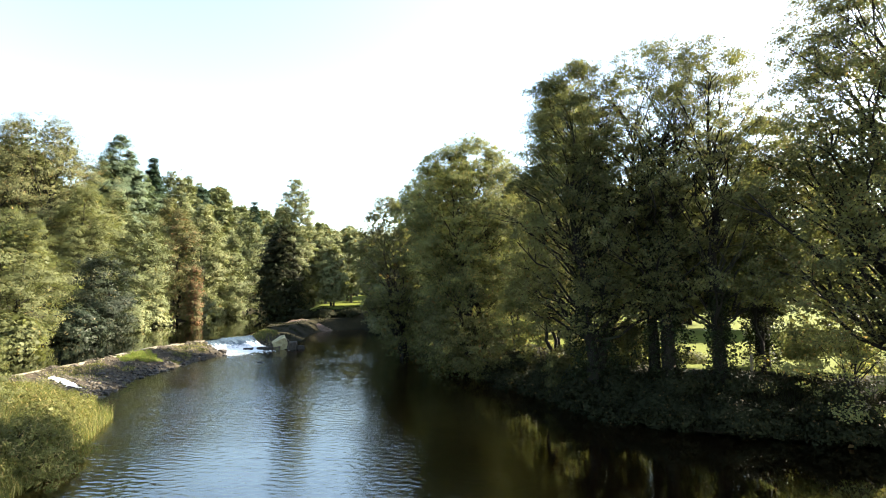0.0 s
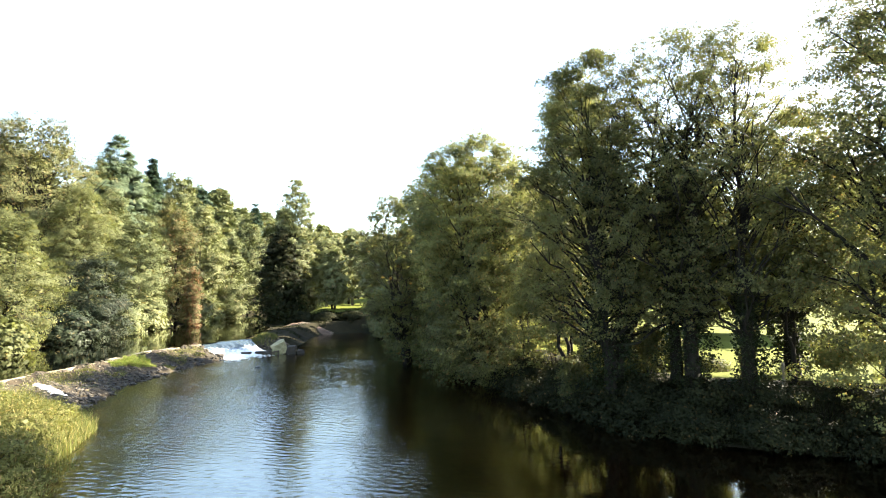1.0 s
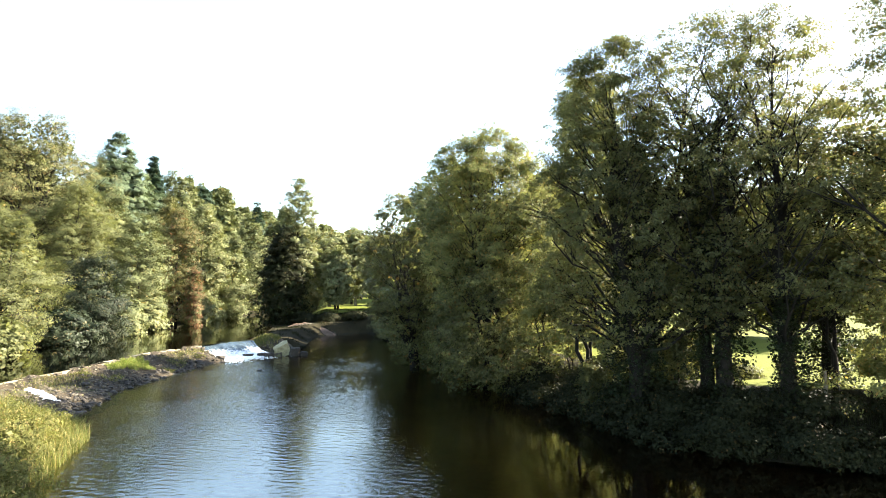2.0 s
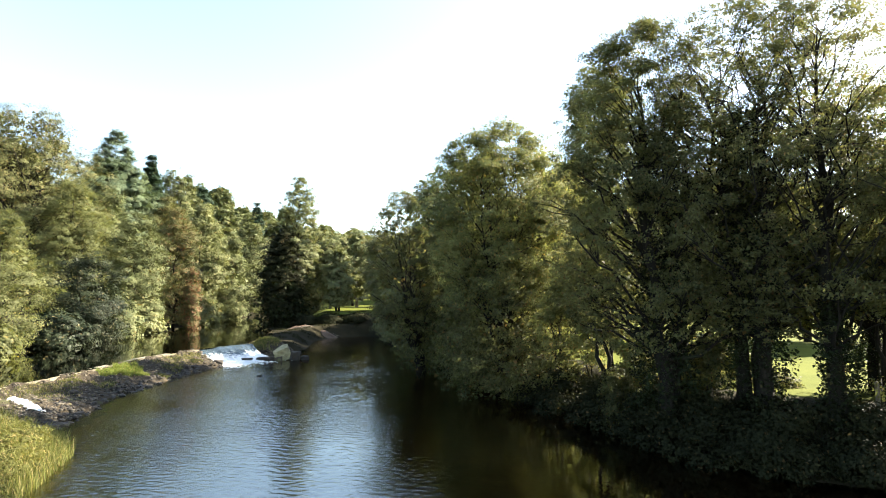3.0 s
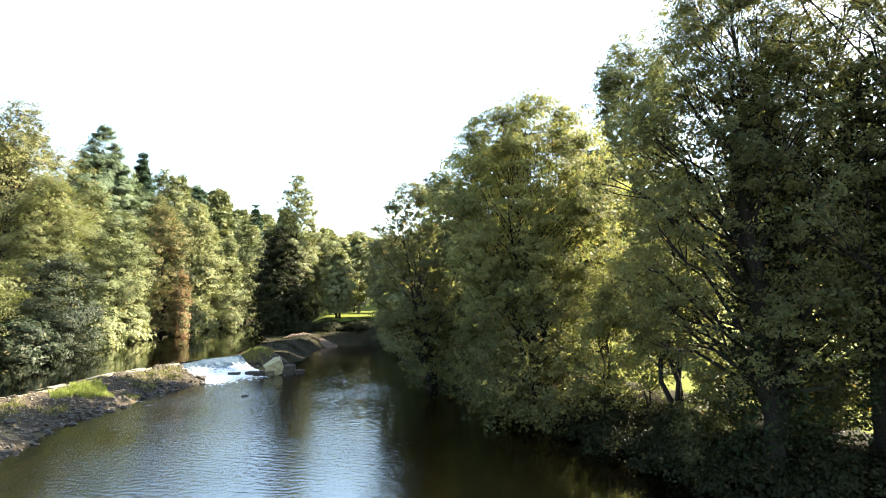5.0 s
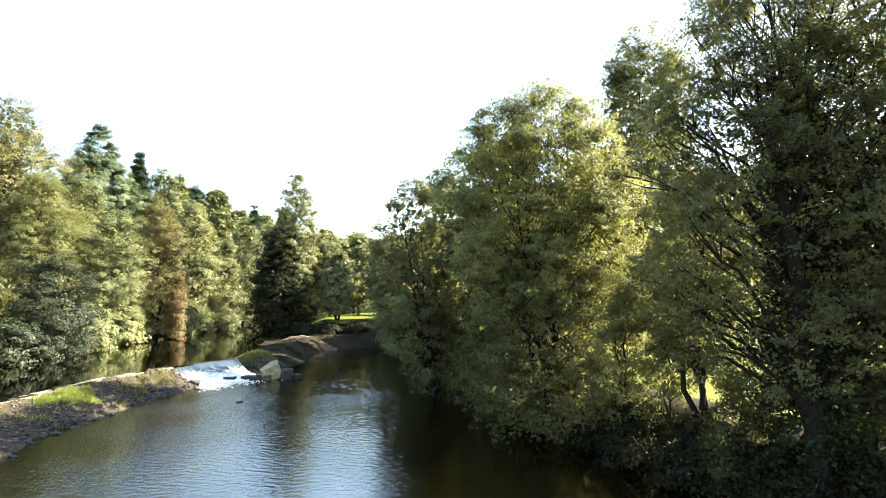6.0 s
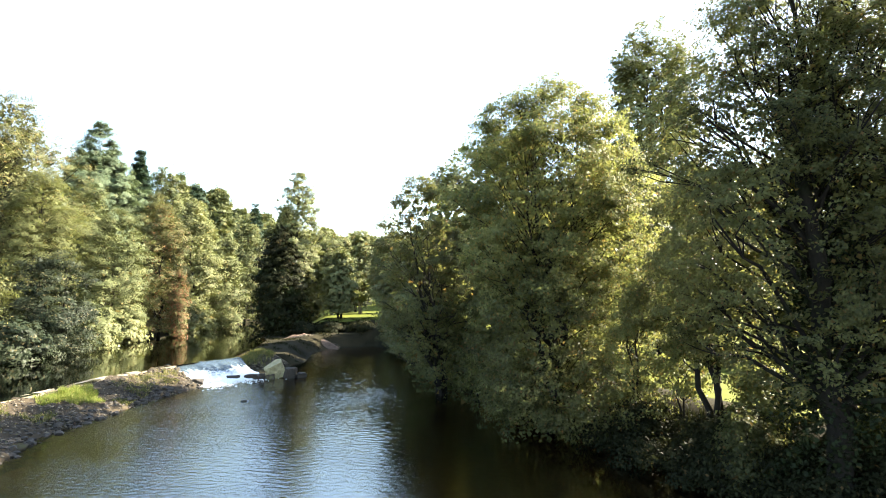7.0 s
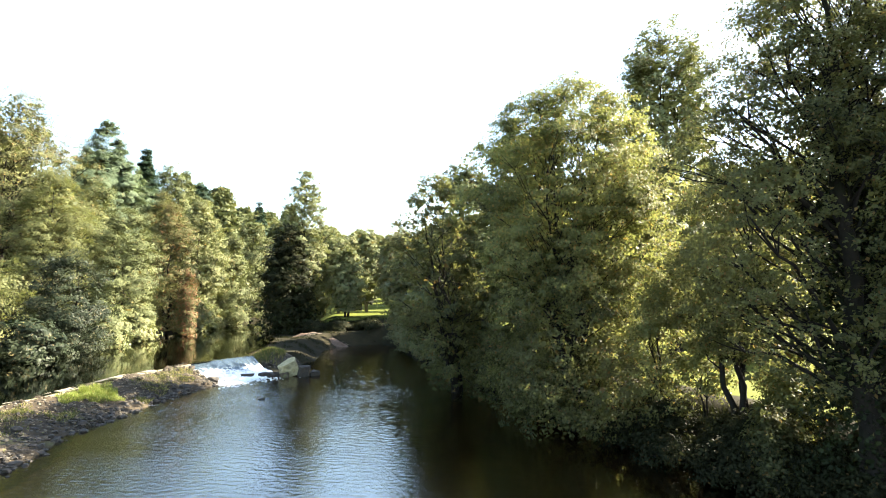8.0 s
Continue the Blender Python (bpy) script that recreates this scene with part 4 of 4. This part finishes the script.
# darker leaves stand for the shade in that sycamore's lower crown
tree("tree", "shaded lower part of the sycamore's crown, built as a darker tree", 1.4, 46.2, 12.0, 10.5, LEAF_SYCAMORE, 117, "dome", 0.03, 80, 13, 30, 0.17, 1.3, 0.5, 3, 0.16)
tree("tree", "dark leafy tree leaning over the river", -5.4, 57.0, 18.4, 8.0, LEAF_SYCAMORE, 107, "broad", 0.06, 76, 13, 30, 0.18, 1.2, 0.5, 3, 0.26, lean=(-2.4, -0.5), bare=16, loose=0.3, arch=0.5, hollow=0.3)
tree("tree", "pale green tree behind the leaning one", -4.6, 64.5, 22.0, 8.0, LEAF_GREEN, 108, "broad", 0.12, 54, 12, 20, 0.34, 1.5, 0.65, 2, 0.26)
tree("tree", "tall slender tree with pale green crown", 13.6, 60.5, 34.6, 9.0, LEAF_PALE, 109, "broad", 0.2, 70, 13, 30, 0.28, 1.6, 0.7, 2, 0.35, inner_top=0.8)
# added mostly out of sight, to throw shade on the weir's near end
tree("tree", "tall sycamore added behind its neighbours to shade the weir", -0.2, 54.2, 23.0, 9.0, LEAF_SYCAMORE, 115, "broad", 0.08, 50, 11, 20, 0.32, 1.5, 0.7, 2, 0.28)
mid_a = tree("tree", SYC, 8.5, 58.0, 22.0, 9.0, LEAF_SYCAMORE, 110, "broad", 0.10, 56, 11, 11, 0.42, 1.5, 0.68, 2, 0.34)
mid_b = tree("tree", "broad dark sycamore behind the lawn", 13.5, 78.0, 23.0, 11.0, LEAF_DARK_SHADE, 111, "broad", 0.10, 56, 11, 11, 0.42, 1.6, 0.7, 1, 0.36)
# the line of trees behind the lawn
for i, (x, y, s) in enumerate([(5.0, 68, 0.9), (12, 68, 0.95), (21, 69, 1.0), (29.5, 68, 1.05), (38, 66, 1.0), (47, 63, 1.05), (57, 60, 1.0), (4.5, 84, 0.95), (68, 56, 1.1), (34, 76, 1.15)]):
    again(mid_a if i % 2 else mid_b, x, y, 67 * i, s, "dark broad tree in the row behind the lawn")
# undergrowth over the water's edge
# up to y = 45 the bank's shade is put into their leaf colour
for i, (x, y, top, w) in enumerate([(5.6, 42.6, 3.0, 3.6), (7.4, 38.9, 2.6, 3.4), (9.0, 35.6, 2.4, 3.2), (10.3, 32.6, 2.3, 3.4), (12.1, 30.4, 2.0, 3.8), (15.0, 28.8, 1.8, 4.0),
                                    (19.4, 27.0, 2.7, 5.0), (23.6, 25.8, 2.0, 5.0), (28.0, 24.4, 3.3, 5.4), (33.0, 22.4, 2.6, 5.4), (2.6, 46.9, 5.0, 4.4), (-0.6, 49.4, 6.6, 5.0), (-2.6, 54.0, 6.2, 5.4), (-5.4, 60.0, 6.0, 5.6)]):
    tree("bush", "dark dense bush overhanging the river bank", x, y, top, w, LEAF_SYCAMORE if y > 45 else LEAF_DARK_SHADE, 130 + i, "dome", 0.0, 26, 12, 26, 0.13, w * 0.2, 0.42, 4, 0.05, category="bush", group="bank bushes", flat=0.6, ragged=0.35, loose=0.35)
for i, (x, y, top, w) in enumerate([(16.2, 36.5, 3.2, 2.6), (25.5, 32.5, 3.1, 3.4)]):
    tree("bush", "dark leafy bush between the tree trunks", x, y, top, w, LEAF_SYCAMORE, 145 + i, "dome", 0.0, 18, 10, 24, 0.15, w * 0.2, 0.4, 4, 0.04, category="bush", group="bank bushes")
tree("tree", "dark tree on the river bank", -7.4, 72.0, 16.5, 8.0, LEAF_GREY, 112, "broad", 0.08, 48, 11, 18, 0.36, 1.5, 0.7, 2, 0.24)
tree("tree", "brownish olive tree over the water", -12.0, 88.5, 17.0, 8.5, LEAF_WILLOW, 113, "broad", 0.1, 46, 11, 18, 0.4, 1.5, 0.75, 2, 0.24, bare=4)
tree("tree", "green tree beyond the river bank", -7.0, 91.0, 20.0, 9.0, LEAF_GREEN, 114, "broad", 0.1, 46, 11, 18, 0.4, 1.6, 0.75, 2, 0.26)
for i, (x, y, top, w) in enumerate([(-5.6, 67.5, 7.0, 5.4), (-8.0, 75.5, 8.5, 6.4), (-11.2, 84.5, 7.5, 7.0), (-13.5, 95.0, 8.0, 7.5)]):
    tree("bush", "olive willow bush hanging over the water", x, y, top, w, LEAF_WILLOW, 150 + i, "dome", 0.0, 30, 11, 18, 0.34, w * 0.22, 0.6, 4, 0.07, category="bush", group="bank bushes", narrow=0.4)

# every other sapling has the leaf colour with sunlight in it
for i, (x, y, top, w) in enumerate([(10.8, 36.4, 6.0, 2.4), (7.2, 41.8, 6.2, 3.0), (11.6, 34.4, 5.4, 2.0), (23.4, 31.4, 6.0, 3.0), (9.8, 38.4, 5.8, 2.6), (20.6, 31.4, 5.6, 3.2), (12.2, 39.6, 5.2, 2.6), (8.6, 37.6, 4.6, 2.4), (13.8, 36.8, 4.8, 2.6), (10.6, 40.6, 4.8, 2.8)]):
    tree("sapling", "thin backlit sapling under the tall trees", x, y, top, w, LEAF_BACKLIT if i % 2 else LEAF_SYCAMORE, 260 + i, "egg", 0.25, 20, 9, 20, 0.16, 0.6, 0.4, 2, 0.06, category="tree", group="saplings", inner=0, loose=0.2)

for i, (x, y, top, w) in enumerate([(12.2, 36.6, 3.0, 2.2), (7.4, 36.6, 3.0, 2.4)]):
    tree("bush", "shaded leafy bush at the lawn's edge", x, y, top + 0.5, w, LEAF_SYCAMORE, 280 + i, "egg", 0.05, 20, 10, 26, 0.14, 0.6, 0.4, 4, 0.05, category="bush", group="bank bushes")

# added to darken the ground; the leaf colour holds the shade
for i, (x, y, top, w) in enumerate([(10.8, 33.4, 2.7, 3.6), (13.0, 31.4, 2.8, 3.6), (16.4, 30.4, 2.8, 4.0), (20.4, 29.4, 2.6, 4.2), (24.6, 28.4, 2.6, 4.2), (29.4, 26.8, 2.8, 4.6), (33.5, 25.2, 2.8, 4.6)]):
    tree("bush", "dark shaded undergrowth below the tall trees", x, y, top, w, LEAF_DARK_SHADE, 290 + i, "dome", 0.0, 22, 10, 22, 0.14, w * 0.2, 0.4, 4, 0.05, category="bush", group="bank bushes", ragged=0.3, loose=0.4)
tree("tree", "small drooping tree with sunlit leaf sprays over the bank", 20.6, 27.6, 6.4, 9.0, LEAF_BACKLIT, 299, "dome", 0.1, 26, 11, 26, 0.13, 0.9, 0.5, 2, 0.10, flat=0.35, loose=0.1, inner=0)

# shade at the water's edge is in this growth's leaf colour
edge_rng = np.random.default_rng(61)
edge_line = [p for p in LOWER if -1 < p[0] < 30 and 20 < p[1] < 52]
for (ax, ay), (bx, by) in zip(edge_line, edge_line[1:]):
    far = math.hypot(bx - ax, by - ay)
    for k in range(max(1, round(far / 1.9))):
        f = (k + edge_rng.uniform(0.2, 0.8)) / max(1, round(far / 1.9))
        x, y = ax + (bx - ax) * f + (ay - by) / far * -0.7, ay + (by - ay) * f + (bx - ax) / far * 0.7
        tree("bush", "low dark growth trailing over the water's edge", x, y, edge_rng.uniform(1.3, 2.2), edge_rng.uniform(2.2, 3.2), LEAF_DARK_SHADE, 400 + int(x * 7 + y * 13), "dome", 0.0, 14, 9, 20, 0.13, 0.6, 0.38, 3, 0.03, category="bush", group="bank bushes", flat=0.6, ragged=0.4, loose=0.4)


def right_edge(rng, count):
    """Spots on the shaded right bank, within three metres of the water."""
    x, y = rng.uniform(-2, 36, count * 9), rng.uniform(20, 52, count * 9)
    d = edge_distance(x, y, LOWER)
    ok = (d > 0.0) & (d < 3.0) & (x > 8 - 0.42 * (y - 28))
    x, y = x[ok][:count], y[ok][:count]
    return np.resize(np.stack([x, y, ground_height(x, y) - 0.05], 1), (count, 3))


# blades in the shade-darkened leaf colour too
grass("bank_grass", "dark nettles and ferns on the shaded bank", 9000, right_edge, 0.2, 0.7, 39, LEAF_DARK_SHADE, 0.02)

# ---- the middle distance ----
tree("tree", "tall slender tree with a feathery pale top", -35.1, 110.5, 32.6, 9.0, LEAF_PALE, 160, "broad", 0.2, 100, 10, 34, 0.24, 1.1, 0.6, 1, 0.36, loose=0.7, ragged=0.25)
t = tree("tree", "dark ivy-clad tree at the head of the pool", -37.2, 107.5, 21.5, 8.8, LEAF_DARK_SHADE, 165, "broad", 0.0, 80, 9, 32, 0.36, 1.9, 0.85, 2, 0.4, loose=1.0)
ivy_on(t, 2.6, 14.0, 3500, 8, 0.5)
tree("tree", "sunlit green tree beside the ivy-clad one", -27.2, 112.5, 18.5, 8.0, LEAF_PALE, 166, "egg", 0.1, 36, 9, 16, 0.46, 1.6, 0.8, 2, 0.25)
tree("tree", "slender pale tree at the end of the far lawn", -31.0, 121.0, 22.0, 10.5, LEAF_PALE, 167, "round", 0.18, 34, 10, 16, 0.44, 1.7, 0.85, 3, 0.17, bark=BARK_PALE)
tree("tree", "olive tree shading the bank below the far lawn", -11.6, 112.5, 20.5, 9.0, LEAF_WILLOW, 168, "broad", 0.1, 44, 10, 17, 0.42, 1.6, 0.8, 2, 0.24)
tree("tree", "green tree shading the far bank", -6.0, 116.5, 23.0, 11.0, LEAF_GREEN, 169, "broad", 0.1, 44, 10, 16, 0.44, 1.7, 0.85, 2, 0.26)
tree("tree", "pale grey-green tree behind the far lawn", -40.5, 136.0, 21.0, 10.0, LEAF_WILLOW, 355, "round", 0.02, 40, 11, 16, 0.45, 1.8, 0.9, 2, 0.2)
# bushes put in to stand for the band of shade below the lawn
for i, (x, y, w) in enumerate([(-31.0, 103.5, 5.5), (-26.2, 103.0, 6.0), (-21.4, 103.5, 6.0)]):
    tree("bush", "low bush added to darken the bank below the far lawn", x, y, 3.9, w, LEAF_DARK_SHADE, 350 + i, "dome", 0.0, 24, 10, 20, 0.3, 1.0, 0.55, 3, 0.05, category="bush", group="far bank bushes", ragged=0.3)
tree("tree", "slender olive tree beside the far lawn", -26.0, 126.0, 23.5, 12.0, LEAF_PALE, 161, "round", 0.16, 40, 11, 16, 0.5, 1.9, 0.9, 3, 0.18, bark=BARK_PALE)
tree("tree", "olive tree at the edge of the far lawn", -17.0, 110.5, 21.0, 10.0, LEAF_WILLOW, 162, "round", 0.16, 36, 11, 16, 0.48, 1.8, 0.9, 3, 0.18, bark=BARK_PALE)
tree("tree", "brownish olive tree on the river bank", -9.4, 95.5, 20.0, 10.0, LEAF_WILLOW, 163, "round", 0.14, 40, 11, 17, 0.42, 1.7, 0.8, 2, 0.26)
tree("tree", "green tree on the river bank", -5.5, 82.0, 19.5, 10.0, LEAF_GREEN, 164, "round", 0.14, 40, 11, 17, 0.38, 1.6, 0.75, 2, 0.26)

for i, (x, y, s) in enumerate([(-32, 150, 1.0), (-22, 141, 0.95), (-14, 133, 0.95), (-6, 120, 0.9), (2, 108, 0.9), (-2, 96, 0.85), (8, 128, 1.0), (-40, 165, 1.0), (-28, 172, 1.05)]):
    again(mid_a if i % 2 else mid_b, x, y, 50 + 71 * i, s, "hazy green tree beyond the far lawn")

# ---- wood on the left bank ----
tree("tree", "huge olive and yellowing tree on the hillside", -71.0, 83.5, 39.8, 23.0, LEAF_OLIVE, 170, "dome", 0.06, 140, 16, 59, 0.19, 2.64, 0.95, 2, 0.6, loose=0.25, flat=0.8, hollow=0.35, ragged=0.2)
tree("tree", "yellow-green tree at the wood's edge", -59.5, 79.5, 26.0, 11.5, LEAF_BRIGHT, 171, "egg", 0.06, 56, 15, 61, 0.18, 2.02, 0.8, 1, 0.3, loose=0.25, flat=0.8, hollow=0.35, ragged=0.2)
tree("tree", "bright green spreading tree by the pool", -49.4, 55.5, 17.0, 12.0, LEAF_BRIGHT, 172, "dome", 0.03, 62, 16, 63, 0.16, 1.87, 0.75, 2, 0.3, loose=0.25, flat=0.8, hollow=0.35, ragged=0.2)
tree("tree", "bright green tree by the pool", -52.0, 49.0, 18.5, 12.0, LEAF_GREEN, 173, "dome", 0.05, 50, 11, 59, 0.17, 1.8, 0.8, 2, 0.3, loose=0.25, flat=0.8, hollow=0.35, ragged=0.2)
tree("tree", "dark glossy evergreen by the pool", -50.0, 71.0, 13.6, 10.0, LEAF_EVERGREEN, 174, "dome", 0.0, 56, 11, 59, 0.17, 1.5, 0.7, 2, 0.25, loose=0.25, flat=0.8, hollow=0.35, ragged=0.2)
tree("tree", "light birch with visible thin trunk", -55.0, 88.0, 21.8, 12.0, LEAF_GREEN, 175, "egg", 0.08, 56, 15, 59, 0.19, 1.79, 0.8, 3, 0.2, loose=0.25, flat=0.8, hollow=0.35, ragged=0.2)
tree("tree", "orange-brown autumn tree at the wood's edge", -54.5, 99.0, 24.8, 9.5, LEAF_ORANGE, 176, "egg", 0.05, 48, 15, 59, 0.19, 1.90, 0.85, 1, 0.25, loose=0.25, flat=0.8, hollow=0.35, ragged=0.2)
tree("bush", "red-leaved bush at the water's edge", -49.6, 96.0, 13.0, 2.6, LEAF_RED, 177, "egg", 0.02, 26, 10, 39, 0.24, 0.9, 0.7, 3, 0.08, category="bush")
tree("tree", "pale yellow-green tree in the wood", -58.5, 116.0, 29.4, 11.0, LEAF_PALE, 178, "egg", 0.06, 46, 15, 49, 0.26, 2.09, 0.95, 1, 0.3, loose=0.25, flat=0.8, hollow=0.35, ragged=0.2)
tree("tree", "rounded blue-green tree by the water", -55.5, 124.0, 22.0, 9.5, LEAF_GREY, 179, "egg", 0.02, 40, 15, 49, 0.26, 1.87, 0.9, 1, 0.25, loose=0.25, flat=0.8, hollow=0.35, ragged=0.2)
tree("tree", "grey-green tree at the river bend", -62.0, 150.0, 32.0, 14.0, LEAF_GREY, 180, "egg", 0.06, 48, 11, 42, 0.32, 2.2, 1.1, 1, 0.3, loose=0.25, flat=0.8, hollow=0.35, ragged=0.2)
tree("tree", "olive tree behind the wood's edge", -66.0, 96.0, 28.0, 12.0, LEAF_GREEN, 181, "egg", 0.08, 46, 11, 48, 0.24, 1.9, 0.9, 1, 0.3, loose=0.25, flat=0.8, hollow=0.35, ragged=0.2)
tree("tree", "green tree behind the wood's edge", -67.0, 116.0, 29.5, 13.0, LEAF_OLIVE, 182, "egg", 0.08, 46, 15, 49, 0.26, 2.20, 1.0, 1, 0.3, loose=0.25, flat=0.8, hollow=0.35, ragged=0.2)
tree("tree", "tall blue-green conifer above the wood", -76.0, 111.0, 43.9, 19.5, LEAF_NEEDLE, 183, "spire", 0.06, 130, 7, 65, 0.48, 1.7, 0.9, 1, 0.45, flat=0.35, narrow=0.3, ragged=0.06, loose=1.4, inner_top=0.8)
tree("tree", "dark conifer above the wood", -75.5, 123.0, 41.0, 13.0, LEAF_NEEDLE_DARK, 184, "cone", 0.2, 60, 6, 57, 0.48, 1.4, 0.8, 1, 0.35, flat=0.35, narrow=0.3, ragged=0.08, loose=2.0)
tree("tree", "rounded grey-green tree on the hill", -79.0, 141.0, 43.0, 12.0, LEAF_GREY, 185, "round", 0.3, 40, 11, 45, 0.35, 1.8, 0.95, 1, 0.35, loose=0.25, flat=0.8, hollow=0.35, ragged=0.2)
tree("tree", "flat-topped dark pine on the hill", -81.6, 157.0, 41.0, 6.5, LEAF_NEEDLE_DARK, 186, "round", 0.7, 26, 10, 22, 0.6, 1.5, 0.9, 1, 0.3, flat=0.4)
for i, (x, y, top, w, mat) in enumerate([(-45.5, 52.0, 5.5, 6.0, LEAF_BRIGHT), (-48.6, 64.5, 6.0, 7.0, LEAF_EVERGREEN), (-51.0, 79.0, 7.5, 7.0, LEAF_GREY), (-52.5, 86.5, 7.0, 7.0, LEAF_PALE), (-54.5, 107.0, 8.0, 8.0, LEAF_PALE), (-57.0, 116.0, 7.0, 8.0, LEAF_GREEN)]):
    tree("bush", "leafy bush hanging over the still pool", x, y, top, w, mat, 190 + i, "dome", 0.0, 30, 11, 16, 0.34, w * 0.22, 0.6, 4, 0.06, category="bush", group="pool bushes")

tree("tree", "grey-green tree on the far hill", -84.5, 181.0, 40.5, 15.0, LEAF_GREY, 187, "egg", 0.1, 40, 9, 14, 0.7, 2.2, 1.1, 1, 0.3, twigs=0)
tree("tree", "dark pine standing above the far hill", -77.5, 191.0, 42.0, 6.5, LEAF_NEEDLE_DARK, 188, "pine", 0.4, 26, 8, 14, 0.7, 1.4, 0.9, 1, 0.3, flat=0.45, twigs=0)
tree("tree", "grey-green tree on the far hill", -70.0, 202.0, 38.0, 16.0, LEAF_GREY, 189, "egg", 0.1, 40, 9, 14, 0.75, 2.3, 1.2, 1, 0.3, twigs=0)
tree("tree", "olive tree on the far hill", -90.0, 168.0, 42.0, 15.0, LEAF_OLIVE, 198, "egg", 0.1, 40, 9, 14, 0.7, 2.2, 1.1, 1, 0.3, twigs=0)

# ---- far woods: a few builds of tree, repeated over the hillsides ----
far_kinds = []
for i, (mat, shape, top, w) in enumerate([(LEAF_GREEN, "egg", 22, 13), (LEAF_OLIVE, "dome", 19, 14), (LEAF_GREY, "egg", 24, 12), (LEAF_PALE, "round", 20, 13), (LEAF_NEEDLE, "cone", 25, 10)]):
    x, y = [(-92, 128), (-88, 100), (-84, 172), (-46, 240), (-78, 192)][i]
    far_kinds.append(tree("tree", "distant woodland tree on the hillside", x, y, top + ground_at(x, y), w, mat, 200 + i, shape, 0.06, 30, 9, 11, 0.85, 2.4, 1.2, 1, 0.3, group="far woods", twigs=0))
far_rng = np.random.default_rng(77)


def scatter(count, x0, x1, y0, y1, keep, s0=0.85, s1=1.2):
    for _ in range(count):
        for _ in range(30):
            x, y = far_rng.uniform(x0, x1), far_rng.uniform(y0, y1)
            if keep(x, y) and float(edge_distance(np.array([x]), np.array([y]), UPPER)[0]) > 4:
                break
        else:
            continue
        again(far_kinds[int(far_rng.choice([0, 1, 2, 3, 4], p=[0.30, 0.25, 0.25, 0.19, 0.01]))], x, y, far_rng.uniform(0, 360), far_rng.uniform(s0, s1))


scatter(32, -150, -66, 60, 215, lambda x, y: -x - 60 - 0.1 * (y - 60) > 4 and not (-80 < x < -60 and y < 128))
scatter(28, -130, 40, 205, 330, lambda x, y: x > -92 or y > 235, 0.9, 1.3)
scatter(8, -30, 70, 150, 210, lambda x, y: x > -30 + (y - 150) * 0.1)
for i, (x, y, k) in enumerate([(-95, 160, 1), (-88, 176, 2), (-100, 186, 0), (-82, 197, 2), (-75, 209, 3), (-90, 206, 0), (-66, 216, 1), (-105, 200, 2), (-58, 224, 0), (-50, 232, 2)]):
    again(far_kinds[k], x, y, 40 * i, 1.08)
for i, (x, y, k) in enumerate([(-90, 206, 2), (-84.5, 200, 0), (-79, 207, 3), (-74, 199, 2), (-96, 212, 1), (-68, 210, 0)]):
    again(far_kinds[k], x, y, 25 + 60 * i, 0.95)

# ---- the near left bank ----
def left_bank(rng, count):
    """Spots on the near left bank, within nine metres of the water."""
    x, y = rng.uniform(-34, -14.5, count * 6), rng.uniform(14, 33, count * 6)
    d = edge_distance(x, y, LOWER)
    near = (d > -0.4) & (d < 9) & (waves(x, y, 1.1) > -0.5)
    x, y = x[near][:count], y[near][:count]
    return np.resize(np.stack([x, y, np.maximum(ground_height(x, y), -0.05) - 0.05], 1), (count, 3))


grass("bank_grass", "long sunlit bank grass running to straw", 34000, left_bank, 0.3, 1.0, 35, GRASS, 0.009)
for i, (x, y, top, w, mat) in enumerate([(-17.0, 21.6, 2.3, 4.4, LEAF_BANK), (-19.8, 25.4, 2.2, 4.2, LEAF_BANK), (-21.4, 28.6, 1.5, 3.2, LEAF_BANK), (-16.6, 17.2, 2.4, 4.4, LEAF_BANK), (-20.4, 20.6, 3.0, 4.4, LEAF_BRIGHT), (-23.0, 27.2, 2.6, 4.0, LEAF_BANK), (-25.4, 31.4, 1.3, 2.8, LEAF_OLIVE),
                                         (-22.6, 24.0, 3.2, 4.4, LEAF_BRIGHT), (-24.4, 29.2, 1.9, 3.0, LEAF_BRIGHT), (-29.4, 32.2, 2.2, 3.4, LEAF_BRIGHT), (-34.5, 36.2, 5.0, 4.6, LEAF_BRIGHT), (-27.0, 27.0, 4.2, 5.0, LEAF_BANK), (-36.0, 36.0, 7.6, 6.0, LEAF_BRIGHT)]):
    tree("bush", "sunlit feathery willow herb and sallow bush on the bank", x, y, top, w, mat, 230 + i, "dome", 0.0, 34, 12, 26, 0.15, w * 0.17, 0.30, 5, 0.03, category="bush", group="left bank bushes", narrow=0.24, up=0.1, flat=1.2, ragged=0.3)
